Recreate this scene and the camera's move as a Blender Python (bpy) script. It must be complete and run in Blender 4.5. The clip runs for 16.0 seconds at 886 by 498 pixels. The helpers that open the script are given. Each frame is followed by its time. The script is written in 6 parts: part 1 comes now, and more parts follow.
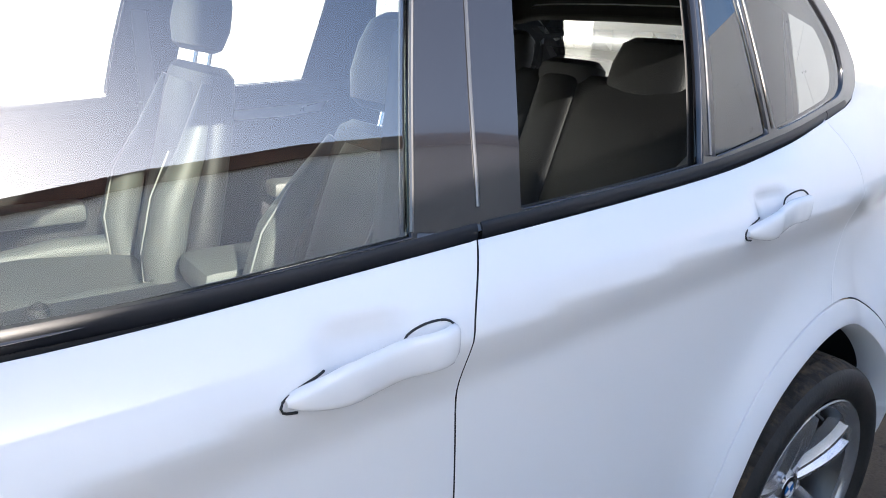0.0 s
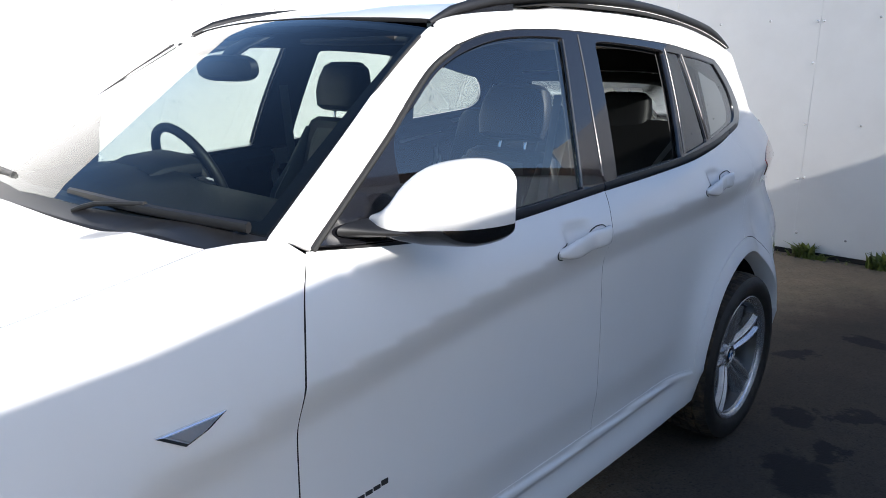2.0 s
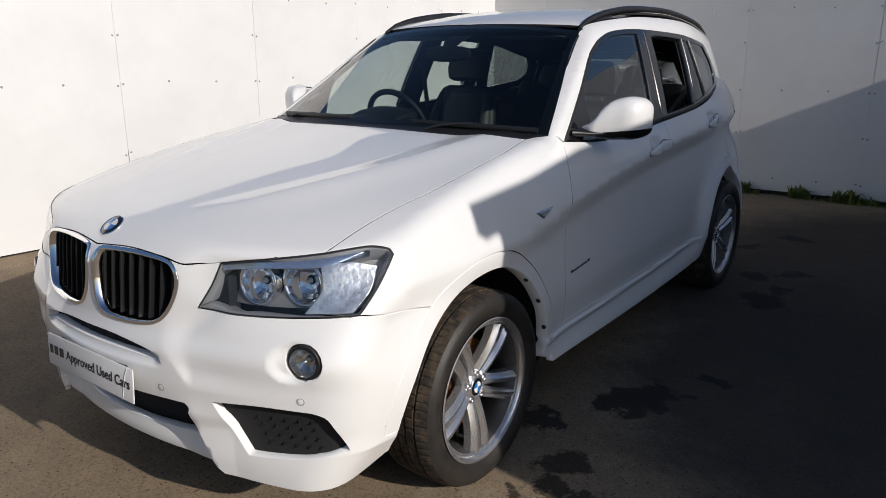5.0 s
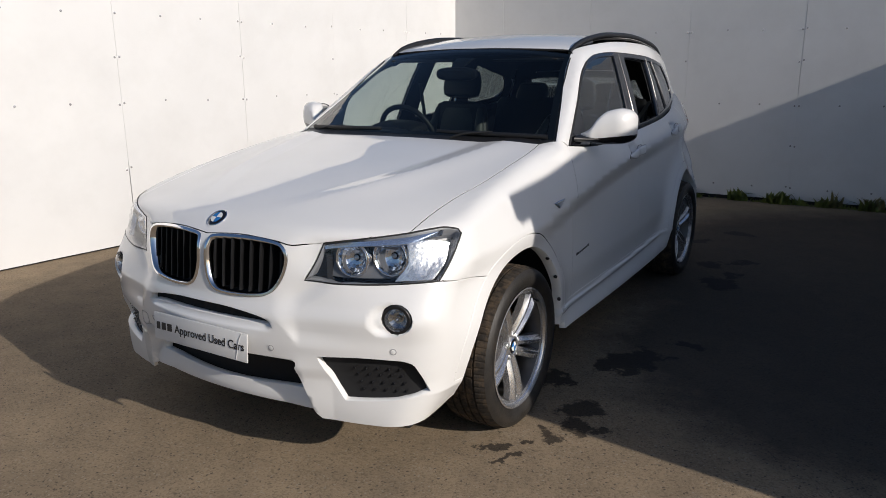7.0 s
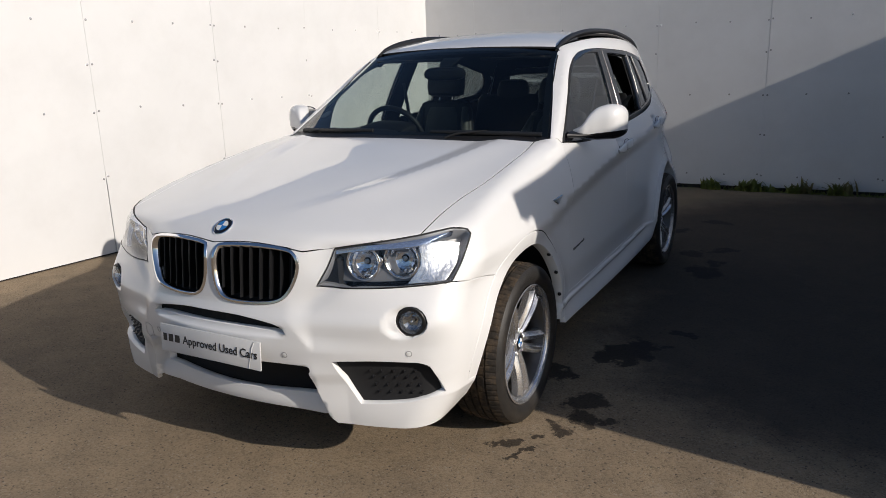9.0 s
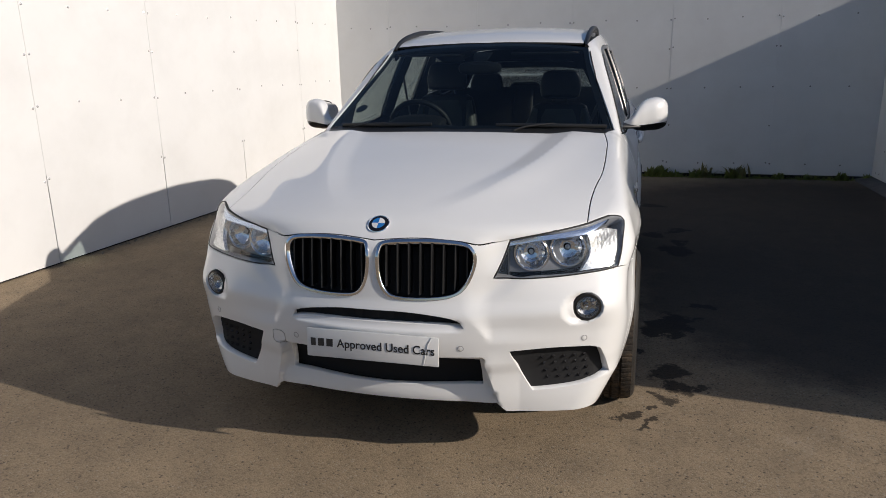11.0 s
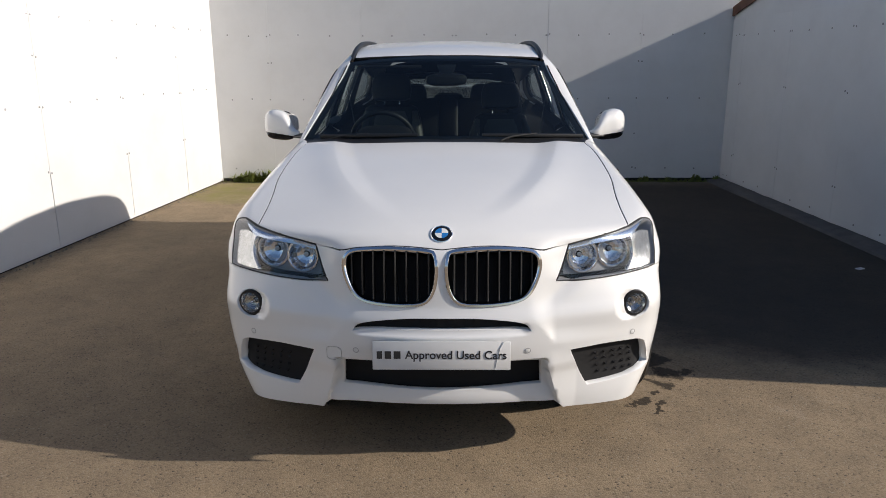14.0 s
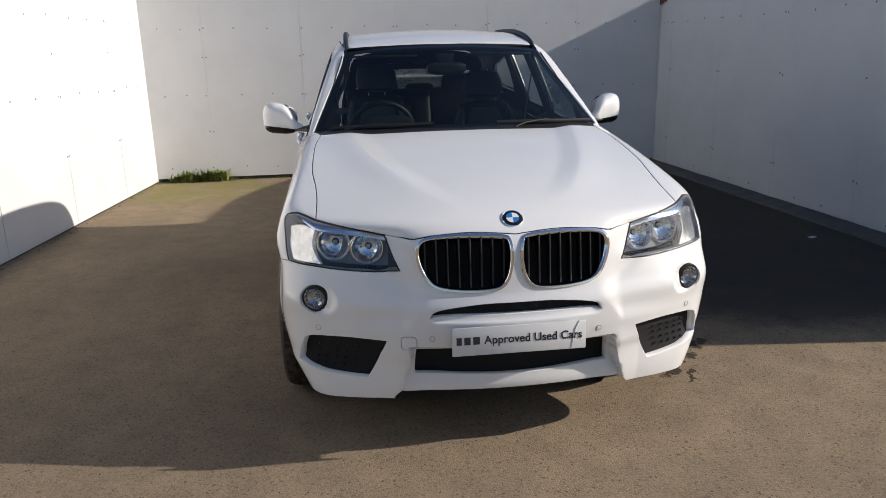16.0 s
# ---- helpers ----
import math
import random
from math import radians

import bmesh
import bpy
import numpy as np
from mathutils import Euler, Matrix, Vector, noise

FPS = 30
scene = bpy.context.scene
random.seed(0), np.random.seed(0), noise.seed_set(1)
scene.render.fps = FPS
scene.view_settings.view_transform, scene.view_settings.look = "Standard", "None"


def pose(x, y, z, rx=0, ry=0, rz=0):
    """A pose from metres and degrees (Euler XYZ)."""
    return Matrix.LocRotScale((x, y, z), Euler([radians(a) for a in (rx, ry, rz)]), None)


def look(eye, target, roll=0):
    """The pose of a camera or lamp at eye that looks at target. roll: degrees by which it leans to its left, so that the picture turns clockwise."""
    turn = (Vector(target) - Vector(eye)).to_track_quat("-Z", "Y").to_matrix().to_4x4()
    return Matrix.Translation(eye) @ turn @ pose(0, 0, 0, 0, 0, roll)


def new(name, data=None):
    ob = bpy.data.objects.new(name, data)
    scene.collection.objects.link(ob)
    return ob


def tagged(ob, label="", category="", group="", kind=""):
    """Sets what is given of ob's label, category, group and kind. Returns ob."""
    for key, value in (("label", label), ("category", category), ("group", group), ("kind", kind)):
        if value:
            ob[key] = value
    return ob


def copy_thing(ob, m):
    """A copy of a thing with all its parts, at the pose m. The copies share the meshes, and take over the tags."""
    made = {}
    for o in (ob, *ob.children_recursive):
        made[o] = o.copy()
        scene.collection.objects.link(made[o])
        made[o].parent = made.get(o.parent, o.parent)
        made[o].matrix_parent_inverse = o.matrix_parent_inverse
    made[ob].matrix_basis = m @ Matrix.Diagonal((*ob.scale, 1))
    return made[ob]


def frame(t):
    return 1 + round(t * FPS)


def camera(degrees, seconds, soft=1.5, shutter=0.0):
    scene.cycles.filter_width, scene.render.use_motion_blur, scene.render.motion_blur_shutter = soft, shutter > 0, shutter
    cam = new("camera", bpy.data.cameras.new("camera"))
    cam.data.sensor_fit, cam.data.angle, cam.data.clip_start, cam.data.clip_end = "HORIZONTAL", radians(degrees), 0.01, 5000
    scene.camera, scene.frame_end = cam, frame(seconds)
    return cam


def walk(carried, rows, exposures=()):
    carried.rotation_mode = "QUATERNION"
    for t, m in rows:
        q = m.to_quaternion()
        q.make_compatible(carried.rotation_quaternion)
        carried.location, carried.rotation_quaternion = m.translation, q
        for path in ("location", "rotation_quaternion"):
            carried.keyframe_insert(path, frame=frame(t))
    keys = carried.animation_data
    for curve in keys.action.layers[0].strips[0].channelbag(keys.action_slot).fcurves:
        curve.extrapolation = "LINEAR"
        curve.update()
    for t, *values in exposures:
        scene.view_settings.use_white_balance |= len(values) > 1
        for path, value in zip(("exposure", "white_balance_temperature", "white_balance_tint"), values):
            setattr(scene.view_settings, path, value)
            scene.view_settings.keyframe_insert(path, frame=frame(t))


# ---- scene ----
cam = camera(63.0, 16.0, soft=0.6)
PATH = [
    (0, (1.606, 1.136, 1.446), (0.092, 2.288, 0.828), 2.5),
    (0.5, (1.687, 0.863, 1.451), (0.272, 2.166, 0.901), 3.1),
    (1, (1.782, 0.532, 1.471), (0.412, 1.891, 0.945), 1.2),
    (1.5, (1.889, 0.229, 1.477), (0.511, 1.579, 0.948), 0.3),
    (2, (1.948, -0.11, 1.482), (0.629, 1.317, 1.006), 0.7),
    (2.5, (1.974, -0.425, 1.497), (0.697, 1.017, 0.96), 0.8),
    (3, (2.066, -0.721, 1.493), (0.777, 0.718, 0.974), 0.9),
    (3.5, (2.1, -1.035, 1.496), (0.847, 0.444, 1.001), -0.3),
    (4, (2.121, -1.354, 1.504), (0.915, 0.147, 0.962), -0.3),
    (4.5, (2.192, -1.653, 1.503), (1.001, -0.143, 0.955), 0.1),
    (5, (2.208, -1.955, 1.496), (1.056, -0.407, 0.97), -0.1),
    (5.2, (2.2, -2.101, 1.505), (1.095, -0.527, 0.958), -0.4),
    (7.5, (2.18, -2.664, 1.515), (1.168, -1.005, 1.041), -0.2),
    (8, (2.183, -2.664, 1.525), (1.175, -1.007, 1.037), -0.1),
    (10.3, (1.477, -3.027, 1.54), (0.726, -1.237, 1.057), -1.9),
    (10.5, (1.343, -3.085, 1.547), (0.635, -1.277, 1.067), -0.6),
    (11, (0.929, -3.268, 1.573), (0.421, -1.405, 1.051), -1.2),
    (11.5, (0.558, -3.288, 1.559), (0.209, -1.378, 1.081), -2.1),
    (12, (0.235, -3.337, 1.571), (0.073, -1.402, 1.09), -0.5),
    (12.5, (0.037, -3.419, 1.606), (-0.023, -1.492, 1.075), -0.2),
    (13, (0.043, -3.44, 1.603), (-0.005, -1.511, 1.079), 0.0),
    (13.5, (0.046, -3.453, 1.601), (0.027, -1.514, 1.109), 0.1),
    (14, (0.048, -3.455, 1.6), (0.017, -1.52, 1.095), -0.2),
    (14.5, (0.055, -3.448, 1.596), (0.036, -1.514, 1.088), -0.2),
    (15, (0.024, -3.433, 1.589), (0.023, -1.503, 1.063), -0.1),
    (15.5, (-0.268, -3.479, 1.583), (-0.113, -1.555, 1.059), -1.0),
    (16, (-0.603, -3.437, 1.585), (-0.365, -1.522, 1.058), -1.2),
]
EXPOSURES = [(0.0, 2.4, 6500, 12), (0.6, 2.1, 6350, 12), (1.5, 1.42, 6050, 10), (2.5, 0.85, 6000, 10), (3.5, 0.17, 6100, 11), (5.0, -0.14, 6200, 12), (8.0, -0.12, 6300, 12), (11.0, -0.04, 6400, 12), (12.0, 0.06, 6400, 12), (13.0, 0.19, 6400, 12), (16.0, 0.29, 6400, 12)]
walk(cam, [(t, look(eye, target, roll)) for t, eye, target, roll in PATH], EXPOSURES)

# ---- world, sun, exposure ----
SUN = Vector((1.0, -0.12, 0.48)).normalized()
world = bpy.data.worlds.new("sky")
scene.world = world
world.use_nodes = True
sky = world.node_tree.nodes.new("ShaderNodeTexSky")
sky.sky_type, sky.sun_disc = "NISHITA", False
sky.sun_elevation = math.asin(SUN.z)
sky.sun_rotation = math.atan2(SUN.x, SUN.y)
sky.air_density, sky.dust_density, sky.ozone_density = 1.0, 1.4, 3.5
world.node_tree.links.new(sky.outputs[0], world.node_tree.nodes["Background"].inputs[0])
world.node_tree.nodes["Background"].inputs[1].default_value = 0.086
lamp = bpy.data.lights.new("sun", "SUN")
lamp.energy, lamp.angle, lamp.color = 4.4, radians(0.55), (1.0, 0.91, 0.79)
sun = new("sun", lamp)
sun.matrix_world = look(SUN * 30, (0, 0, 0))


# ---- materials ----
def material(name, colour, rough=0.5, metal=0.0, spec=0.5, coat=0.0, var=0.0, scale=6.0, bump=0.0, bump_scale=200.0, rvar=0.0, dirt=None, dirt_scale=3.0, dirt_amount=0.4):
    """Principled surface with two scales of variation, a fine bump and soft stains of another colour."""
    m = bpy.data.materials.new(name)
    m.use_nodes = True
    t = m.node_tree
    b = t.nodes["Principled BSDF"]
    b.inputs["Base Color"].default_value = (*colour, 1)
    b.inputs["Roughness"].default_value, b.inputs["Metallic"].default_value = rough, metal
    b.inputs["Specular IOR Level"].default_value, b.inputs["Coat Weight"].default_value = spec, coat
    b.inputs["Coat Roughness"].default_value = 0.03
    co = t.nodes.new("ShaderNodeTexCoord")
    last = None
    if var:
        n = t.nodes.new("ShaderNodeTexNoise")
        n.inputs["Scale"].default_value, n.inputs["Detail"].default_value = scale, 6
        t.links.new(co.outputs["Object"], n.inputs["Vector"])
        r = t.nodes.new("ShaderNodeMapRange")
        r.inputs["From Min"].default_value, r.inputs["From Max"].default_value = 0.3, 0.7
        r.inputs["To Min"].default_value, r.inputs["To Max"].default_value = 1 - var, 1 + var
        t.links.new(n.outputs["Fac"], r.inputs["Value"])
        mul = t.nodes.new("ShaderNodeVectorMath")
        mul.operation = "SCALE"
        mul.inputs[0].default_value = colour
        t.links.new(r.outputs[0], mul.inputs["Scale"])
        last = mul.outputs[0]
    if dirt:
        n = t.nodes.new("ShaderNodeTexNoise")
        n.inputs["Scale"].default_value, n.inputs["Detail"].default_value = dirt_scale, 8
        n.inputs["Roughness"].default_value = 0.65
        t.links.new(co.outputs["Object"], n.inputs["Vector"])
        r = t.nodes.new("ShaderNodeMapRange")
        r.inputs["From Min"].default_value, r.inputs["From Max"].default_value = 0.45, 0.75
        r.inputs["To Min"].default_value, r.inputs["To Max"].default_value = 0, dirt_amount
        t.links.new(n.outputs["Fac"], r.inputs["Value"])
        mx = t.nodes.new("ShaderNodeMix")
        mx.data_type = "RGBA"
        mx.inputs["A"].default_value = (*colour, 1)
        if last:
            t.links.new(last, mx.inputs["A"])
        mx.inputs["B"].default_value = (*dirt, 1)
        t.links.new(r.outputs[0], mx.inputs["Factor"])
        last = mx.outputs["Result"]
    if last:
        t.links.new(last, b.inputs["Base Color"])
    if rvar:
        n = t.nodes.new("ShaderNodeTexNoise")
        n.inputs["Scale"].default_value = scale * 2.3
        t.links.new(co.outputs["Object"], n.inputs["Vector"])
        r = t.nodes.new("ShaderNodeMapRange")
        r.inputs["To Min"].default_value, r.inputs["To Max"].default_value = max(0, rough - rvar), rough + rvar
        t.links.new(n.outputs["Fac"], r.inputs["Value"])
        t.links.new(r.outputs[0], b.inputs["Roughness"])
    if bump:
        n = t.nodes.new("ShaderNodeTexNoise")
        n.inputs["Scale"].default_value, n.inputs["Detail"].default_value = bump_scale, 4
        t.links.new(co.outputs["Object"], n.inputs["Vector"])
        u = t.nodes.new("ShaderNodeBump")
        u.inputs["Strength"].default_value, u.inputs["Distance"].default_value = min(1, bump), 0.004
        t.links.new(n.outputs["Fac"], u.inputs["Height"])
        t.links.new(u.outputs[0], b.inputs["Normal"])
    return m


def glass(name, tint, gloss=0.08):
    """A thin pane: clear with a tint, and a mirror-like gloss by Fresnel."""
    m = bpy.data.materials.new(name)
    m.use_nodes = True
    t = m.node_tree
    t.nodes.remove(t.nodes["Principled BSDF"])
    tr, gl, lw, pw, fr, mx = (t.nodes.new(k) for k in ("ShaderNodeBsdfTransparent", "ShaderNodeBsdfGlossy", "ShaderNodeLayerWeight", "ShaderNodeMath", "ShaderNodeMapRange", "ShaderNodeMixShader"))
    tr.inputs["Color"].default_value = (*tint, 1)
    gl.inputs["Roughness"].default_value = 0.0
    gl.inputs["Color"].default_value = (1, 1, 1, 1)
    lw.inputs["Blend"].default_value = 0.5
    pw.operation, pw.inputs[1].default_value = "POWER", 4.6
    fr.inputs["To Min"].default_value, fr.inputs["To Max"].default_value = gloss, 1.0
    t.links.new(lw.outputs["Facing"], pw.inputs[0])
    t.links.new(pw.outputs[0], fr.inputs["Value"])
    t.links.new(fr.outputs[0], mx.inputs[0])
    t.links.new(tr.outputs[0], mx.inputs[1])
    t.links.new(gl.outputs[0], mx.inputs[2])
    t.links.new(mx.outputs[0], t.nodes["Material Output"].inputs["Surface"])
    return m


PAINT = material("white_paint", (0.765, 0.765, 0.757), rough=0.4, coat=1.0, var=0.012, scale=2.0, dirt=(0.55, 0.53, 0.50), dirt_scale=5.0, dirt_amount=0.06)
GLOSS_BLACK = material("gloss_black_trim", (0.008, 0.008, 0.01), rough=0.12, coat=0.6)
PLASTIC = material("black_plastic", (0.011, 0.011, 0.012), rough=0.42, var=0.2, scale=20)
RUBBER = material("black_rubber", (0.014, 0.014, 0.014), rough=0.6)
BELT_TRIM = material("satin_black_trim", (0.008, 0.0085, 0.011), rough=0.38, spec=0.35)
CHROME = material("chrome", (0.82, 0.82, 0.84), rough=0.07, metal=1.0)
SATIN = material("satin_metal", (0.55, 0.55, 0.57), rough=0.3, metal=1.0)
DARK = material("dark_cavity", (0.006, 0.006, 0.007), rough=0.9)
GLASS = glass("window_glass", (0.84, 0.90, 0.87), 0.16)
SCREEN = glass("windscreen_glass", (0.50, 0.56, 0.55), 0.034)
REAR_GLASS = glass("rear_window_glass", (0.82, 0.88, 0.86))
PRIVACY = glass("quarter_glass", (0.32, 0.345, 0.34), 0.13)
LENS = glass("lamp_lens", (0.97, 0.98, 0.98), 0.05)
FRIT = material("black_glass_print", (0.008, 0.008, 0.009), rough=0.35)
SEAM = material("dark_seam", (0.01, 0.01, 0.011), rough=0.8)


# ---- mesh helpers ----
def mesh_object(name, verts, faces, mat, parent=None, label="", normals=None, smooth=True, inner=(), inner_mat=None):
    me = bpy.data.meshes.new(name)
    me.from_pydata([tuple(v) for v in verts], [], [tuple(f) for f in faces])
    me.update()
    if smooth:
        me.shade_smooth()
    if normals is not None:
        me.normals_split_custom_set_from_vertices([tuple(n) for n in normals])
    me.materials.append(mat)
    if inner_mat:
        me.materials.append(inner_mat)
        for i in inner:
            me.polygons[i].material_index = 1
    ob = new(name, me)
    ob.parent = parent
    if label:
        ob["label"] = label
    return ob


def part(name, bm, mat, parent=None, label="", smooth=False, angle=35):
    """Links a bmesh as one mesh object under a thing or a part."""
    bmesh.ops.recalc_face_normals(bm, faces=bm.faces)
    me = bpy.data.meshes.new(name)
    bm.to_mesh(me)
    bm.free()
    if smooth:
        me.shade_smooth()
        me.set_sharp_from_angle(angle=radians(angle))
    me.materials.append(mat)
    ob = new(name, me)
    ob.parent = parent
    if label:
        ob["label"] = label
    return ob


def box_bm(x0, x1, y0, y1, z0, z1, bevel=0.0, seg=2):
    bm = bmesh.new()
    bmesh.ops.create_cube(bm, size=1, matrix=Matrix.LocRotScale(((x0 + x1) / 2, (y0 + y1) / 2, (z0 + z1) / 2), None, (x1 - x0, y1 - y0, z1 - z0)))
    if bevel:
        bmesh.ops.bevel(bm, geom=bm.edges[:], offset=bevel, segments=seg, affect="EDGES", profile=0.5)
    return bm


def thing(name, label, category, place=(0, 0, 0), group=""):
    e = new(name)
    e.empty_display_size = 0.2
    e.location = place
    return tagged(e, label, category, group)


def curve(*keys):
    """A smooth function through the keys (cubic, level beyond the ends' slope)."""
    k = np.array(keys, float)
    xs, ys = k[:, 0], k[:, 1]
    d = np.diff(ys) / np.diff(xs)
    m = np.zeros(len(xs))
    m[0], m[-1] = d[0], d[-1]
    for i in range(1, len(xs) - 1):
        if d[i - 1] * d[i] > 0:
            w1, w2 = 2 * (xs[i + 1] - xs[i]) + xs[i] - xs[i - 1], xs[i + 1] - xs[i] + 2 * (xs[i] - xs[i - 1])
            m[i] = (w1 + w2) / (w1 / d[i - 1] + w2 / d[i])

    def at(v):
        v = np.asarray(v, float)
        c = np.clip(v, xs[0], xs[-1])
        i = np.clip(np.searchsorted(xs, c, "right") - 1, 0, len(xs) - 2)
        h = xs[i + 1] - xs[i]
        s = (c - xs[i]) / h
        y = (1 + 2 * s) * (1 - s) ** 2 * ys[i] + s * (1 - s) ** 2 * h * m[i] + s * s * (3 - 2 * s) * ys[i + 1] + s * s * (s - 1) * h * m[i + 1]
        return y + np.where(v < xs[0], (v - xs[0]) * m[0], 0) + np.where(v > xs[-1], (v - xs[-1]) * m[-1], 0)
    return at


def smax(a, b, k):
    h = np.clip(0.5 + 0.5 * (a - b) / k, 0, 1)
    return b * (1 - h) + a * h + k * h * (1 - h)


def step(v, a, b):
    s = np.clip((v - a) / (b - a), 0, 1)
    return s * s * (3 - 2 * s)


def spline(pts, closed=False, per=0.012):
    """Points along a smooth line through pts (Catmull-Rom), about per apart."""
    p = np.array(pts, float)
    n = len(p)
    if n == 2 and not closed:
        k = max(1, int(np.linalg.norm(p[1] - p[0]) / per))
        return [p[0] + (p[1] - p[0]) * i / k for i in range(k)]
    out = []
    for i in range(n if closed else n - 1):
        a, b = p[i], p[(i + 1) % n]
        pa = p[i - 1] if (closed or i) else 2 * a - b
        pb = p[(i + 2) % n] if (closed or i + 2 < n) else 2 * b - a
        k = max(1, int(np.linalg.norm(b - a) / per))
        for j in range(k):
            s = j / k
            out.append(0.5 * (2 * a + (b - pa) * s + (2 * pa - 5 * a + 4 * b - pb) * s ** 2 + (3 * a - pa - 3 * b + pb) * s ** 3))
    return out

# ---- yard ----
def tarmac():
    """Worn tarmac: stone speckle, broad pale and dark drifts, wet-looking stains, a mossy corner, and shade painted in
    on both sides of the car.
    """
    m = bpy.data.materials.new("tarmac")
    m.use_nodes = True
    t = m.node_tree
    b = t.nodes["Principled BSDF"]
    co = t.nodes.new("ShaderNodeTexCoord").outputs["Object"]

    def noise_at(scale, detail=6, rough=0.6):
        n = t.nodes.new("ShaderNodeTexNoise")
        n.inputs["Scale"].default_value, n.inputs["Detail"].default_value, n.inputs["Roughness"].default_value = scale, detail, rough
        t.links.new(co, n.inputs["Vector"])
        return n

    def ranged(v, a, c, lo=0.0, hi=1.0, smooth=False):
        r = t.nodes.new("ShaderNodeMapRange")
        r.interpolation_type = "SMOOTHSTEP" if smooth else "LINEAR"
        for k, w in (("From Min", a), ("From Max", c), ("To Min", lo), ("To Max", hi)):
            r.inputs[k].default_value = w
        t.links.new(v, r.inputs["Value"])
        return r.outputs[0]

    def mix(fac, a, c, kind="MIX"):
        x = t.nodes.new("ShaderNodeMix")
        x.data_type, x.blend_type = "RGBA", kind
        for k, w in (("Factor", fac), ("A", a), ("B", c)):
            if isinstance(w, (tuple, float)):
                x.inputs[k].default_value = (*w, 1) if isinstance(w, tuple) else w
            else:
                t.links.new(w, x.inputs[k])
        return x.outputs["Result"]

    base = mix(ranged(noise_at(0.7).outputs["Fac"], 0.35, 0.65), (0.228, 0.176, 0.118), (0.305, 0.234, 0.154))
    base = mix(ranged(noise_at(5.0).outputs["Fac"], 0.4, 0.7, 0, 0.5), base, (0.165, 0.128, 0.090))
    vor = t.nodes.new("ShaderNodeTexVoronoi")
    vor.inputs["Scale"].default_value = 140
    t.links.new(co, vor.inputs["Vector"])
    sep = t.nodes.new("ShaderNodeSeparateColor")
    t.links.new(vor.outputs["Color"], sep.inputs[0])
    base = mix(ranged(sep.outputs[0], 0.0, 1.0, 0.68, 1.32), (0.0, 0.0, 0.0), base)
    base = mix(ranged(sep.outputs[1], 0.93, 0.97, 0, 0.55), base, (0.30, 0.26, 0.20))
    base = mix(ranged(sep.outputs[2], 0.972, 0.99, 0, 0.7), base, (0.05, 0.042, 0.035))
    base = mix(ranged(noise_at(1.7, 8, 0.72).outputs["Fac"], 0.60, 0.74, 0, 0.45), base, (0.38, 0.325, 0.25))
    warp = noise_at(4.5, 8, 0.65)
    shift = t.nodes.new("ShaderNodeVectorMath")
    shift.operation = "MULTIPLY_ADD"
    shift.inputs[1].default_value, shift.inputs[2].default_value = (0.55, 0.55, 0), (-0.275, -0.275, 0)
    t.links.new(warp.outputs["Color"], shift.inputs[0])
    moved = t.nodes.new("ShaderNodeVectorMath")
    t.links.new(co, moved.inputs[0])
    t.links.new(shift.outputs[0], moved.inputs[1])

    def spot(x, y, r):
        d = t.nodes.new("ShaderNodeVectorMath")
        d.operation = "DISTANCE"
        d.inputs[1].default_value = (x, y, 0)
        t.links.new(moved.outputs[0], d.inputs[0])
        return ranged(d.outputs["Value"], r * 0.8, r * 1.15, 1, 0, True)

    wet = None
    for x, y, r in ((1.15, 0.93, 0.13), (1.23, 1.06, 0.09), (1.09, 0.80, 0.10), (0.86, 0.52, 0.10), (1.12, 0.26, 0.12), (1.20, 0.08, 0.08), (1.09, -0.07, 0.07), (0.96, -0.23, 0.055), (1.03, -0.36, 0.03), (1.26, 2.68, 0.14), (1.10, 3.15, 0.10), (1.29, 3.32, 0.09), (0.86, 3.97, 0.09), (1.1, 4.43, 0.11), (1.29, 2.91, 0.08), (1.36, 1.30, 0.06)):
        s = spot(x, y, r)
        if wet is None:
            wet = s
        else:
            mx = t.nodes.new("ShaderNodeMath")
            mx.operation = "MAXIMUM"
            t.links.new(wet, mx.inputs[0])
            t.links.new(s, mx.inputs[1])
            wet = mx.outputs[0]
    scaled = t.nodes.new("ShaderNodeMath")
    scaled.operation = "MULTIPLY"
    scaled.inputs[1].default_value = 0.8
    t.links.new(wet, scaled.inputs[0])
    base = mix(scaled.outputs[0], base, (0.016, 0.015, 0.014))
    moss = spot(-2.55, 5.75, 0.95)
    half = t.nodes.new("ShaderNodeMath")
    half.operation = "MULTIPLY"
    t.links.new(moss, half.inputs[0])
    t.links.new(ranged(noise_at(3).outputs["Fac"], 0.35, 0.65, 0.2, 0.75), half.inputs[1])
    base = mix(half.outputs[0], base, (0.19, 0.18, 0.055))
    # Painted shade: tarmac west of the car tinted darker where its shadow falls.
    west_shade = spot(-1.4, 0.7, 1.9)
    part_west_shade = t.nodes.new("ShaderNodeMath")
    part_west_shade.operation = "MULTIPLY"
    part_west_shade.inputs[1].default_value = 0.18
    t.links.new(west_shade, part_west_shade.inputs[0])
    base = mix(part_west_shade.outputs[0], base, (0.045, 0.040, 0.038))
    # Painted shade too: two dark spots for the shaded tarmac along the east wall.
    east_shade = t.nodes.new("ShaderNodeMath")
    east_shade.operation = "MAXIMUM"
    t.links.new(spot(2.9, 3.55, 2.75), east_shade.inputs[0])
    t.links.new(spot(2.3, 1.6, 1.45), east_shade.inputs[1])
    east_shade = east_shade.outputs[0]
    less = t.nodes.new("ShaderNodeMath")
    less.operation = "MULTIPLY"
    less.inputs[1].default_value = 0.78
    t.links.new(east_shade, less.inputs[0])
